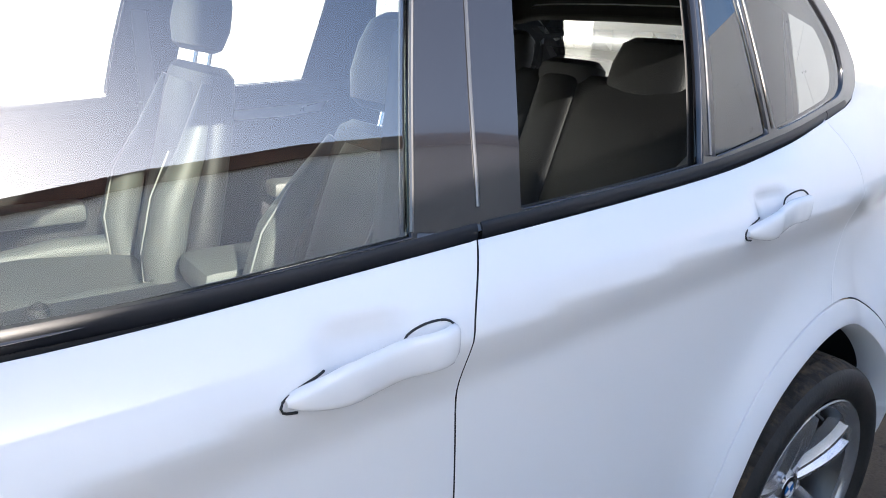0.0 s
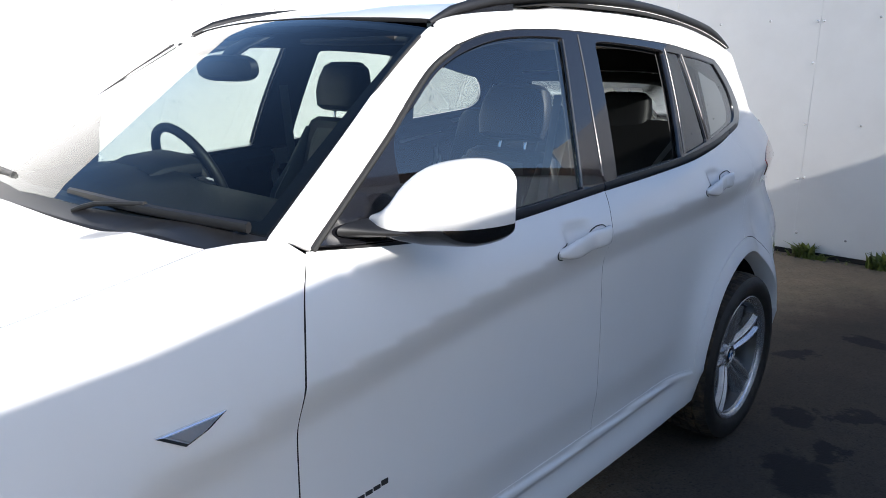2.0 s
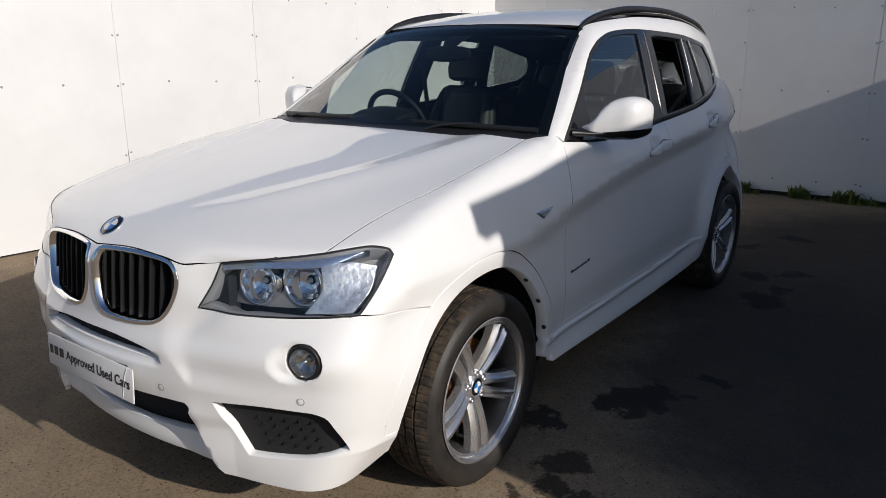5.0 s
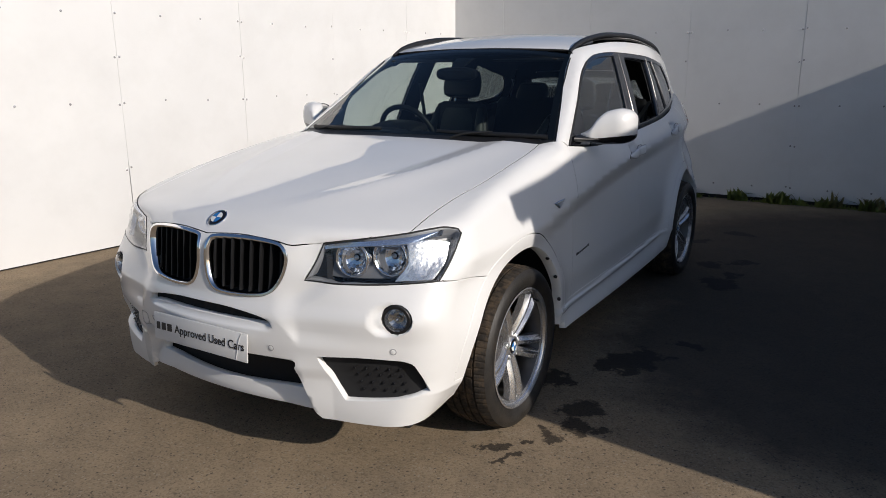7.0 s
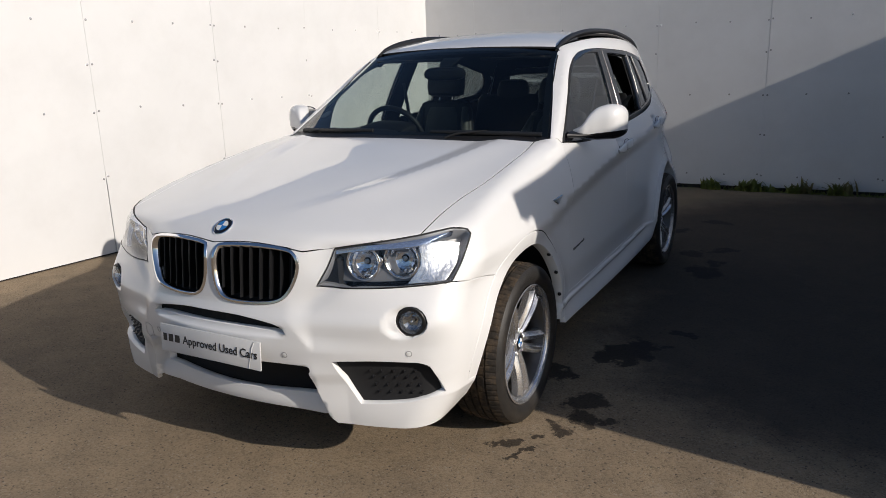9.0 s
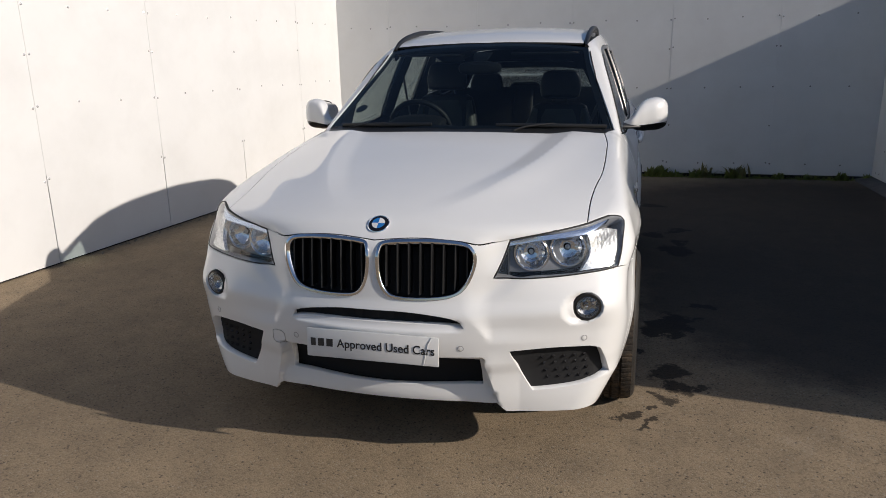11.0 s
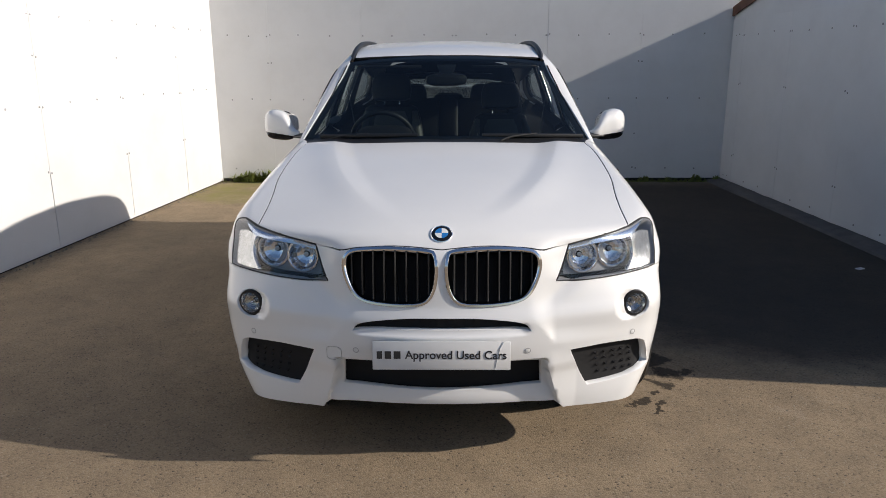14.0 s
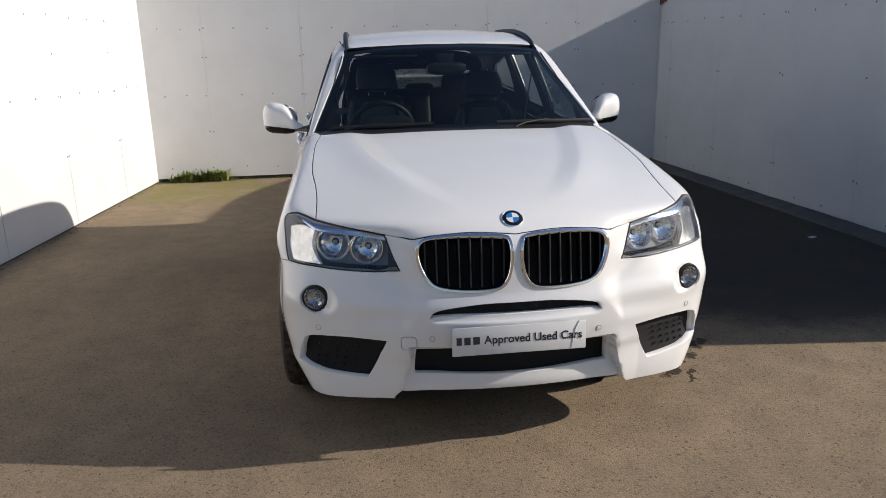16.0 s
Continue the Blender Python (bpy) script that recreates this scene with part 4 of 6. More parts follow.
    fog = ring_mesh("fog_lamp", c - face * 0.002, face, 0.041, 0.053, 0.03, PLASTIC, bumper, "round clear fog lamp in a black ring")
    v, f = lathe([(0.043, 0.0), (0.036, -0.018), (0.02, -0.03), (0.0005, -0.034)], 14)
    q = Vector((1, 0, 0)).rotation_difference(face)
    flat_shaded(mesh_object("reflector", [q @ Vector(w) + c for w in v], f, FOG_REFLECTOR, fog), 6)
    disc("bulb", c - face * 0.026, face, 0.009, 0.018, CHROME, fog, "", 20)
    disc("lens", c + face * 0.002, face, 0.043, 0.006, LENS, fog, "clear glass")
    # parking sensors
    for x, z in ((0.316, 0.520), (0.836, 0.537)):
        p, n = on_body(RING, (sx * x, -0.8, z))
        ring_mesh("parking_sensor", p + n * 0.0015, n, 0.0100, 0.0112, 0.004, SENSOR_RING, bumper, "small round parking sensor", 20)
        disc("sensor_face", p + n * 0.0005, n, 0.0092, 0.0012, PAINT, bumper, "white sensor face", 20)

# number plate with a dealer's slogan
plate = part("number_plate", box_bm(-0.262, 0.262, -0.006, 0, -0.056, 0.056, 0.004), PLATE, bumper, "white dealer plate with black lettering", smooth=True)
plate.matrix_local = pose(0, -0.906, 0.518, -4, 0, 0)
part("plate_holder", box_bm(-0.20, 0.20, -0.900, -0.87, 0.475, 0.565, 0.004), PLASTIC, bumper, "black plate holder")
part("plate_fold", tube([(0.203, -0.0062, -0.055), (0.222, -0.0066, 0.03), (0.235, -0.0062, 0.055)], 0.0012, 6), PLATE, plate, "creased clear film on the plate")


def lettering(text, size, mat, parent, m, name="lettering", width=None):
    cu = bpy.data.curves.new(name, "FONT")
    cu.body, cu.size, cu.align_x, cu.align_y, cu.extrude = text, size, "LEFT", "CENTER", 0.0004
    cu.offset = 0.0006
    ob = new(name, cu)
    dep = bpy.context.evaluated_depsgraph_get()
    me = bpy.data.meshes.new_from_object(ob.evaluated_get(dep))
    bpy.data.objects.remove(ob)
    me.materials.clear()
    me.materials.append(mat)
    if width:
        xs = [v.co.x for v in me.vertices]
        k = width / (max(xs) - min(xs))
        me.transform(Matrix.Diagonal((k, 1, 1, 1)))
    o = new(name, me)
    o.parent = parent
    o.matrix_local = m
    return o


lettering("Approved Used Cars", 0.046, INK, plate, pose(-0.138, -0.0068, 0.002, 90, 0, 0), width=0.385)
for i, (w, x) in enumerate(((0.026, -0.235), (0.030, -0.203), (0.032, -0.168))):
    part("mark_bar", box_bm(x - w / 2 + 0.003, x + w / 2 - 0.003, -0.0072, -0.0062, -0.012, 0.018), INK, plate, "black printed bar")

# tow cover on the right of the apron
tow = [[(x, -0.84, z) for x, z in ((-0.455, 0.497), (-0.448, 0.523), (-0.395, 0.523), (-0.388, 0.497), (-0.395, 0.472), (-0.448, 0.472))]]
tow_cover = panel("tow_cover", RING, tow, PAINT, bumper, "small white tow-eye cover", gap=0.003, rim=0.004, lift=0.0008, grid=0.02)
panel("tow_cover_gap", RING, tow, TOW_GAP, bumper, "grey gap round the tow-eye cover", inset=0.0016, gap=0, rim=0.002, lift=0.0014, grid=0.03, per=0.006)


def roundel(name, c, face, r, parent, up=(0, 0, 1)):
    """A round badge: chrome rim, black ring, four quarters in blue and white."""
    face = Vector(face).normalized()
    base = disc(name, c, face, r, r * 0.10, GLOSS_BLACK, parent, "round black, blue and white badge", 36)
    ring_mesh("rim", Vector(c) + face * r * 0.06, face, r * 0.93, r * 1.03, r * 0.2, CHROME, base, "chrome rim", 36)
    side = Vector(up).cross(face).normalized()
    top = face.cross(side)
    for k in range(4):
        bm = bmesh.new()
        m = bm.verts.new(Vector(c) + face * r * 0.125)
        rim = []
        for j in range(9):
            a = math.pi / 2 * (k + j / 8)
            rim.append(bm.verts.new(Vector(c) + face * r * 0.105 + (side * math.cos(a) + top * math.sin(a)) * r * 0.62))
        for j in range(8):
            bm.faces.new((m, rim[j], rim[j + 1]))
        part("quarter", bm, BLUE if k % 2 == 1 else PLATE, base)
    return base


p, n = on_body(TOP, (0, -0.772, 0.96))
roundel("bonnet_badge", p + n * 0.002, n, 0.041, car, up=(0, 0.4, 1))

# ---- wheels ----
tread = [(0.262, -0.098), (0.268, -0.104), (0.285, -0.113), (0.315, -0.119), (0.333, -0.114), (0.343, -0.106), (0.3475, -0.094)]
for g0, g1 in ((-0.060, -0.050), (-0.022, -0.012), (0.012, 0.022), (0.050, 0.060)):
    tread += [(0.352 - 0.12 * g0 * g0, g0), (0.344, g0 + 0.001), (0.344, g1 - 0.001), (0.352 - 0.12 * g1 * g1, g1)]
tread += [(0.3465, 0.088), (0.3405, 0.101), (0.329, 0.112), (0.310, 0.119), (0.285, 0.115), (0.268, 0.104), (0.262, 0.098)]
blocks = {5: 0.0015, 6: 0.0035, 7: 0.0035, 22: 0.0035, 23: 0.0035, 24: 0.0015}
v, f = lathe(tread, 400, lambda i, k: blocks.get(k, 0.0) if i % 5 == (0 if k > 14 else 3) else (0.0035 if 10 <= k <= 19 and k % 4 in (2, 3) and i % 7 == 0 else 0))
wheel = mesh_object("wheel", *lathe([(0.232, 0.084), (0.240, 0.090), (0.252, 0.094), (0.260, 0.099), (0.262, 0.104), (0.258, 0.106), (0.250, 0.103), (0.243, 0.096), (0.236, 0.078)], 96), ALLOY, car, "silver double-spoke alloy wheel with a worn tyre")
flat_shaded(mesh_object("barrel", *lathe([(0.245, -0.09), (0.236, -0.08), (0.222, -0.05), (0.218, 0.02), (0.226, 0.06), (0.2345, 0.0835)], 96), BARREL, wheel, "dull grey inner barrel of the rim"), 40)
flat_shaded(wheel, 40)
flat_shaded(mesh_object("tyre", *lathe(tread[:6] + [(0.335, -0.1), (0.335, 0.1)] + tread[-6:], 120), TYRE, wheel, "dusty black tyre"), 30)
rows_of = len(tread)
band = [q for i, q in enumerate(f) if 5 <= i % (rows_of - 1) <= rows_of - 7]
flat_shaded(mesh_object("tread", v, band, TREAD, wheel, "worn tread brown with dust"), 30)
hub = flat_shaded(mesh_object("hub", *lathe([(0.064, 0.0), (0.064, 0.044), (0.058, 0.052), (0.040, 0.061), (0.036, 0.058), (0.0005, 0.058)], 48), ALLOY, wheel), 40)
for k in range(5):
    mid = radians(270 + 72 * k)
    for s in (-1, 1):
        rings = []
        for i in range(9):
            u = i / 8
            r = 0.040 + u * 0.214
            off = s * (0.0205 + 0.0175 * u)
            half = 0.0165 + 0.0055 * u + 0.004 * (1 - u) ** 3 + 0.008 * u ** 6
            x = 0.052 + 0.026 * math.sin(u * 2.2) + 0.012 * u
            c = Vector((0, r * math.cos(mid) - off * math.sin(mid), r * math.sin(mid) + off * math.cos(mid)))
            t = Vector((0, -math.sin(mid), math.cos(mid)))
            rings.append([c + t * half * a + Vector((x + b, 0, 0)) for a, b in ((-1.2, -0.040), (-1.0, -0.013), (-0.45 - 0.2 * s, -0.003), (-0.25 - 0.2 * s, 0.002), (0.25 - 0.2 * s, 0.002), (0.45 - 0.2 * s, -0.003), (1.0, -0.013), (1.2, -0.040))])
        part("spoke", loft(rings), ALLOY, wheel, smooth=True, angle=24)
    a = radians(270 + 36 + 72 * k)
    b = ring_mesh("bolt", (0.060, 0.050 * math.cos(a), 0.050 * math.sin(a)), (1, 0, 0), 0.006, 0.0125, 0.015, SATIN, wheel, "wheel bolt", 12)
roundel("wheel_badge", (0.059, 0, 0), (1, 0, 0), 0.033, wheel)
flat_shaded(mesh_object("brake_disc", *lathe([(0.165, -0.02), (0.165, -0.005), (0.163, -0.003), (0.09, -0.003), (0.088, 0.005), (0.0005, 0.005)], 48), RUST, wheel, "rusty brake disc"), 40)
# Added black disc that makes the openings between the spokes read as shaded.
flat_shaded(mesh_object("brake_shield", *lathe([(0.216, -0.034), (0.216, -0.03), (0.10, -0.028), (0.0005, -0.028)], 48), DARK, wheel, "dark dust shield"), 40)
part("brake_caliper", box_bm(-0.05, 0.012, 0.10, 0.19, -0.09, 0.10, 0.018), PLASTIC, wheel, "dark brake caliper", smooth=True)
part("valve", tube([(0.085, 0.148, 0.178), (0.108, 0.143, 0.172)], 0.004, 8), RUBBER, wheel, "rubber valve")
wheel.matrix_local = pose(0.846, -0.006, 0.352)
copy_thing(wheel, pose(0.848, 2.792, 0.346, 42, 0, 0))
copy_thing(wheel, pose(-0.846, 0, 0.352, 0, 0, 180))
copy_thing(wheel, pose(-0.848, 2.792, 0.346, 31, 0, 180))
for cy in (0, 2.81):
    for sx in (1, -1):
        rings = []
        for a in np.linspace(-8, 192, 19):
            r = 0.455
            out = 0.87 if cy else 0.90 - 0.13 * float(step(a, 120, 165))
            rings.append([Vector((sx * x, cy + rr * math.cos(radians(a)), 0.35 + rr * math.sin(radians(a)))) for x, rr in ((out, r), (0.56, r), (0.56, r + 0.01), (out, r + 0.01))])
        part("arch_liner", loft(rings), DARK, car, "black wheel-arch liner", smooth=True)
        bm = bmesh.new()
        bmesh.ops.create_circle(bm, cap_ends=True, segments=32, radius=0.46, matrix=pose(sx * 0.555, cy, 0.35, 0, 90, 0))
        part("arch_liner_wall", bm, DARK, car)
        for a in (14, 32, 52) if cy == 0 else ():
            rr = 0.429
            v, f = lathe([(0.009, 0), (0.009, 0.006), (0.004, 0.009), (0.0005, 0.009)], 10)
            c = Vector((sx * 0.938, cy + rr * math.cos(radians(a)), 0.35 + rr * math.sin(radians(a))))
            q = Vector((1, 0, 0)).rotation_difference(Vector((0, -math.cos(radians(a)), -math.sin(radians(a)))))
            mesh_object("rivet", [q @ Vector(w) + c for w in v], f, RUBBER, car, "black liner rivet")

# ---- side details ----
for side, doors in ((1, 0), (-1, 1)):
    door = front_doors[doors]
    rear = rear_doors[doors]
    # handles
    for dr, y0, y1, z0, z1 in ((door, 1.436, 1.682, 1.021, 1.049), (rear, 2.362, 2.580, 1.083, 1.113)):
        rings = []
        for i in range(21):
            u = i / 20
            y, z = y0 + (y1 - y0) * u, z0 + (z1 - z0) * u
            p, n = on_body(SIDE, (0.9, y, z - 0.012))
            out = 0.004 + 0.026 * min(1.0, (u / 0.35) ** 0.7, ((1 - u) / 0.12) ** 0.6)
            hz = 0.0265 * min(1.0, ((u + 0.015) / 0.30) ** 0.55, ((1.015 - u) / 0.10) ** 0.5)
            sheetx = max(p.x, float(x_swage(y)) - 0.022)
            rings.append(superellipse((side * (sheetx + out - 0.010), y, z), (side * 0.011, 0, 0), (0, 0, hz), 2.8, 18))
        h = part("handle", loft(rings), PAINT, dr, "white pull handle", smooth=True)
        for line in (((0.056, 0.020), (0.024, 0.014), (-0.003, 0.002), (-0.004, -0.010), (0.014, -0.015)), ((0.165, -0.002), (0.176, 0.016), (0.200, 0.024), (0.232, 0.020), (0.247, 0.008))):
            k = (z1 - z0) / (y1 - y0)
            path = [on_body(SIDE, (0.9, y0 + a, z0 + k * a * (a > 0.1) + b))[0] for a, b in spline(line, False, 0.006) + [line[-1]]]
            part("handle_gasket", tube([(side * (q.x + 0.001), q.y, q.z) for q in path], 0.0017, 6), RUBBER, dr, "dark gap at the handle's end", smooth=True)
    # belt moulding
    for y0, y1, dr in ((1.0, 1.764, door), (1.772, 2.88, rear), (2.885, 3.03, car)):
        rings = []
        for y in np.linspace(y0, y1, 16):
            z = float(z_belt(y)) + 0.004
            p, n = on_body(SIDE, (0.9, y, z + 0.016))
            rings.append([Vector((side * (p.x + a), y, z + b)) for a, b in ((0.001, -0.013), (0.006, -0.010), (0.008, -0.002), (0.007, 0.009), (0.003, 0.015), (-0.006, 0.015), (-0.006, -0.013))])
        part("belt_moulding", loft(rings), BELT_TRIM, dr, "black belt moulding", smooth=True)
    # bright upright strips of the window frames
    for pts, mat, dr in (([(1.657, 1.170), (1.692, 1.36), (1.744, 1.578)], STRIP, door), ([(1.771, 1.19), (1.79, 1.36), (1.83, 1.595)], STRIP, rear), ([(2.340, 1.216), (2.369, 1.42), (2.386, 1.570)], STRIP, rear), ([(2.581, 1.250), (2.547, 1.411), (2.521, 1.556)], STRIP, rear)):
        path = [on_body(SIDE, (0.9, y, z))[0] for y, z in spline(pts, False, 0.03) + [pts[-1]]]
        part("window_strip", tube([(side * (q.x + 0.001), q.y, q.z) for q in path], 0.0034, 8), mat, dr, "bright window strip", smooth=True)
    # small wing badge and script bars
    q, n = on_body(SIDE, (0.93, 0.385, 0.905))
    corners = [Vector((side * (on_body(SIDE, (0.93, y, z))[0].x), y, z)) for y, z in ((0.336, 0.922), (0.462, 0.929), (0.425, 0.908), (0.383, 0.894))]
    proud = Vector((side * 0.005, 0, 0))
    middle = sum(corners, Vector()) / 4
    badge = part("wing_badge", loft([[q for q in corners], [q + proud for q in corners], [middle + (q - middle) * 0.80 + proud * 1.3 for q in corners]]), CHROME, car, "small chrome-edged wing indicator")
    part("lens", loft([[middle + (q - middle) * 0.76 + proud * 0.9 for q in corners], [middle + (q - middle) * 0.66 + proud * 1.7 for q in corners]]), SATIN, badge, "silvery lens")
    for i in range(8):
        y = 0.668 + i * 0.0225
        z = 0.613 + i * 0.0020
        q, n = on_body(SIDE, (0.93, y, z))
        part("script_bar", box_bm(side * (q.x - 0.001) - 0.0015, side * (q.x - 0.001) + 0.0015, y - 0.0105, y + 0.0105, z - 0.0055, z + 0.0055 + (0.003 if i in (0, 7) else 0), 0.001, 1), INK, door, "black script bar")
    # door mirror
    secs = ((0.868, 0.842, 1.195, 0.016, 0.014), (0.892, 0.852, 1.196, 0.030, 0.024), (0.918, 0.872, 1.203, 0.050, 0.042), (0.945, 0.905, 1.222, 0.072, 0.070), (0.98, 0.935, 1.234, 0.086, 0.086), (1.03, 0.958, 1.240, 0.088, 0.090), (1.065, 0.972, 1.240, 0.080, 0.084), (1.088, 0.985, 1.238, 0.062, 0.070), (1.100, 0.995, 1.236, 0.040, 0.050), (1.104, 1.0, 1.235, 0.015, 0.022))
    fine = [curve(*[(i, s[j]) for i, s in enumerate(secs)]) for j in range(5)]
    rings = []
    for u in np.linspace(0, len(secs) - 1, 34):
        x, cy, cz, hy, hz = (float(g(u)) for g in fine)
        ring = superellipse((side * x, cy, cz), (0, hy, 0), (0, 0, hz), 2.7, 40)
        dx = -0.022 if side > 0 else -0.006
        rings.append([Vector((q.x + dx, min(q.y, cy + hy * 0.55) + 0.03, q.z - 0.014)) for q in ring])
    whole = loft(rings)
    lower = whole.copy()
    for shell, keep_up in ((whole, True), (lower, False)):
        bmesh.ops.bisect_plane(shell, geom=shell.verts[:] + shell.edges[:] + shell.faces[:], plane_co=(side * 0.9, 0, 1.168), plane_no=(-side * 0.10, 0, 1), clear_inner=keep_up, clear_outer=not keep_up)
    mir = part("door_mirror", whole, PAINT, door, "white-capped door mirror", smooth=True, angle=50)
    part("mirror_underside", lower, GLOSS_BLACK, mir, "black lower shell", smooth=True, angle=50)
    part("mirror_glass", loft([[Vector((q.x, 1.036 + 0.02 * (abs(q.x) - 1), q.z)) for q in superellipse((side * 0.99, 0, 1.222), (0.080, 0, 0), (0, 0, 0.066), 3, 24)], [Vector((q.x, 1.040 + 0.02 * (abs(q.x) - 1), q.z)) for q in superellipse((side * 0.99, 0, 1.222), (0.080, 0, 0), (0, 0, 0.066), 3, 24)]]), CHROME, mir, "mirror glass")
    part("mirror_rim", loft([[Vector((q.x, y, q.z)) for q in superellipse((side * (0.998 if side > 0 else 1.012), 0, 1.222), (wx, 0, 0), (0, 0, wz), 2.5, 40)] for y, wx, wz in ((1.034, 0.078, 0.078), (1.038, 0.0800, 0.0805), (1.048, 0.0795, 0.0800), (1.051, 0.072, 0.073))], caps=False), GLOSS_BLACK, mir, "gloss black rim round the mirror glass", smooth=True, angle=50)
    part("mirror_foot", loft([superellipse((side * 0.842, 0.86, 1.170), (0, 0.085, 0), (0, 0, 0.018), 2.4, 20), superellipse((side * 0.88, 0.885, 1.166), (0, 0.055, 0), (0, 0, 0.013), 2.4, 20), superellipse((side * 0.94, 0.93, 1.166), (0, 0.05, 0), (0, 0, 0.012), 2.4, 20)]), PLASTIC, mir, "black mirror foot", smooth=True)
    # roof rail
    path, rad = [], []
    for u in np.linspace(0, 1, 25):
        y = 1.285 + u * 2.05
        x = 0.600 + 0.016 * math.sin(math.pi * u) - 0.055 * u
        p, n = on_body(TOP, (x, y, 1.6))
        up = 0.014 * min(1, math.sin(math.pi * min(max(u, 0.0), 1.0)) * 2.6)
        path.append((side * x, y, p.z + up))
        rad.append(0.016 * min(1, 0.35 + 9 * (1 - u), 0.5 + 9 * u))
    part("roof_rail", tube(path, rad, 12, flat=1.05), PLASTIC, car, "black roof rail", smooth=True)
    part("rail_filler", loft([[Vector((q[0] + a, q[1], z)) for a, z in ((-0.008, q[2] - 0.07), (0.008, q[2] - 0.07), (0.008, q[2]), (-0.008, q[2]))] for q in (path[i] for i in (0, 1, 2, 3, 4))]), GLOSS_BLACK, car, "black rail end")
    # seam strip between windscreen and pillar
    path = [Vector(q) for q in spline([(0.795, 0.648, 1.170), (0.718, 0.886, 1.333), (0.651, 1.12, 1.501), (0.619, 1.270, 1.60)], False, 0.05)]
    part("windscreen_trim", tube([(side * q.x, q.y, q.z - 0.002) for q in path], 0.0042, 8), RUBBER, car, "black windscreen edge trim", smooth=True)
    part("window_seal", tube([(side * (x + 0.001), y, z - 0.005) for x, y, z in PILLAR_OUT], 0.008, 8), RUBBER, car, "black rubber seal along the pillar", smooth=True)

# drip channel in the roof's front edge, cowl and wipers
panel("cowl", GLAZED, both([[(0, 0.425, 1.175), (0.4, 0.46, 1.17), (0.755, 0.545, 1.160)], [(0.755, 0.545, 1.16), (0.80, 0.65, 1.165)], [(0.80, 0.65, 1.165), (0.4, 0.53, 1.19), (0, 0.485, 1.20)]]), PLASTIC, car, "black scuttle panel", gap=0, rim=0.01, lift=-0.006, grid=0.05)
for pts, arm in (([(0.20, 0.515, 1.203), (0.48, 0.545, 1.200), (0.765, 0.625, 1.190)], [(0.30, 0.480, 1.178), (0.36, 0.505, 1.198), (0.50, 0.550, 1.210)]), ([(-0.70, 0.605, 1.192), (-0.42, 0.535, 1.201), (-0.15, 0.507, 1.205)], [(-0.66, 0.56, 1.17), (-0.58, 0.565, 1.196), (-0.42, 0.54, 1.211)])):
    w = part("wiper", tube(spline(pts, False, 0.05) + [np.array(pts[-1])], 0.0085, 8, flat=1.4), PLASTIC, car, "black wiper blade", smooth=True)
    part("wiper_arm", tube(spline(arm, False, 0.03) + [np.array(arm[-1])], 0.006, 8), RUBBER, w, "black wiper arm", smooth=True)

p, n = on_body(GLAZED, (-0.64, 0.76, 1.25))
disc("tax_disc", p - n * 0.007, n, 0.036, 0.001, STRIP, car, "small round grey disc behind the windscreen", 28)

# ---- tail ----
pair("tail_lamp", SIDE, [s2((3.15, 1.125), (3.28, 1.165), (3.46, 1.19)), s2((3.46, 1.19), (3.53, 1.10), (3.52, 1.0)), s2((3.52, 1.0), (3.30, 1.045), (3.15, 1.125))], RED_LENS, car, "red tail lamp", lift=0.004)
TAIL = Plane((0, -1, 0), (1, 0, 0), (0, 0, 1))
rear_pane = [[(0, 3.5, 1.495), (0.35, 3.5, 1.487), (0.50, 3.5, 1.45)], [(0.50, 3.5, 1.45), (0.60, 3.5, 1.25), (0.62, 3.5, 1.17)], [(0.62, 3.5, 1.17), (0.3, 3.5, 1.14), (0, 3.5, 1.135)]]
panel("tailgate", TAIL, both([[(0, 3.5, 1.59), (0.40, 3.5, 1.57), (0.56, 3.5, 1.51)], [(0.56, 3.5, 1.51), (0.66, 3.5, 1.15), (0.66, 3.5, 0.62)], [(0.66, 3.5, 0.62), (0.3, 3.5, 0.60), (0, 3.5, 0.60)]]), PAINT, car, "white tailgate", holes=(both(rear_pane),), grid=0.05)
panel("tailgate_lining", TAIL, both([[(0, 3.5, 1.632), (0.40, 3.5, 1.612), (0.57, 3.5, 1.55)], [(0.57, 3.5, 1.55), (0.66, 3.5, 1.15), (0.66, 3.5, 0.90)], [(0.66, 3.5, 0.90), (0.3, 3.5, 0.90), (0, 3.5, 0.90)]]), TRIM, car, "dark tailgate lining", holes=(both(rear_pane),), gap=0, rim=0.002, hole_rim=0.02, lift=-0.03, grid=0.06)
panel("rear_window", TAIL, both(rear_pane), REAR_GLASS, car, "rear window", gap=0, rim=0.003, lift=-0.004, grid=0.08)
panel("rear_bumper", TAIL, both([[(0, 3.5, 0.595), (0.4, 3.5, 0.597), (0.72, 3.5, 0.68)], [(0.72, 3.5, 0.68), (0.74, 3.5, 0.5), (0.72, 3.5, 0.33)], [(0.72, 3.5, 0.33), (0.4, 3.5, 0.28), (0, 3.5, 0.28)]]), PAINT, car, "white rear bumper", grid=0.05)
pair("rear_bumper_side", SIDE, [s2((3.24, 0.595), (3.50, 0.715)), s2((3.50, 0.715), (3.62, 0.70)), s2((3.62, 0.70), (3.62, 0.34)), s2((3.62, 0.34), (3.29, 0.33)), arc(2.81, 0.495, -3, 29, 6)], PAINT, car, "white rear bumper corner", grid=0.04)

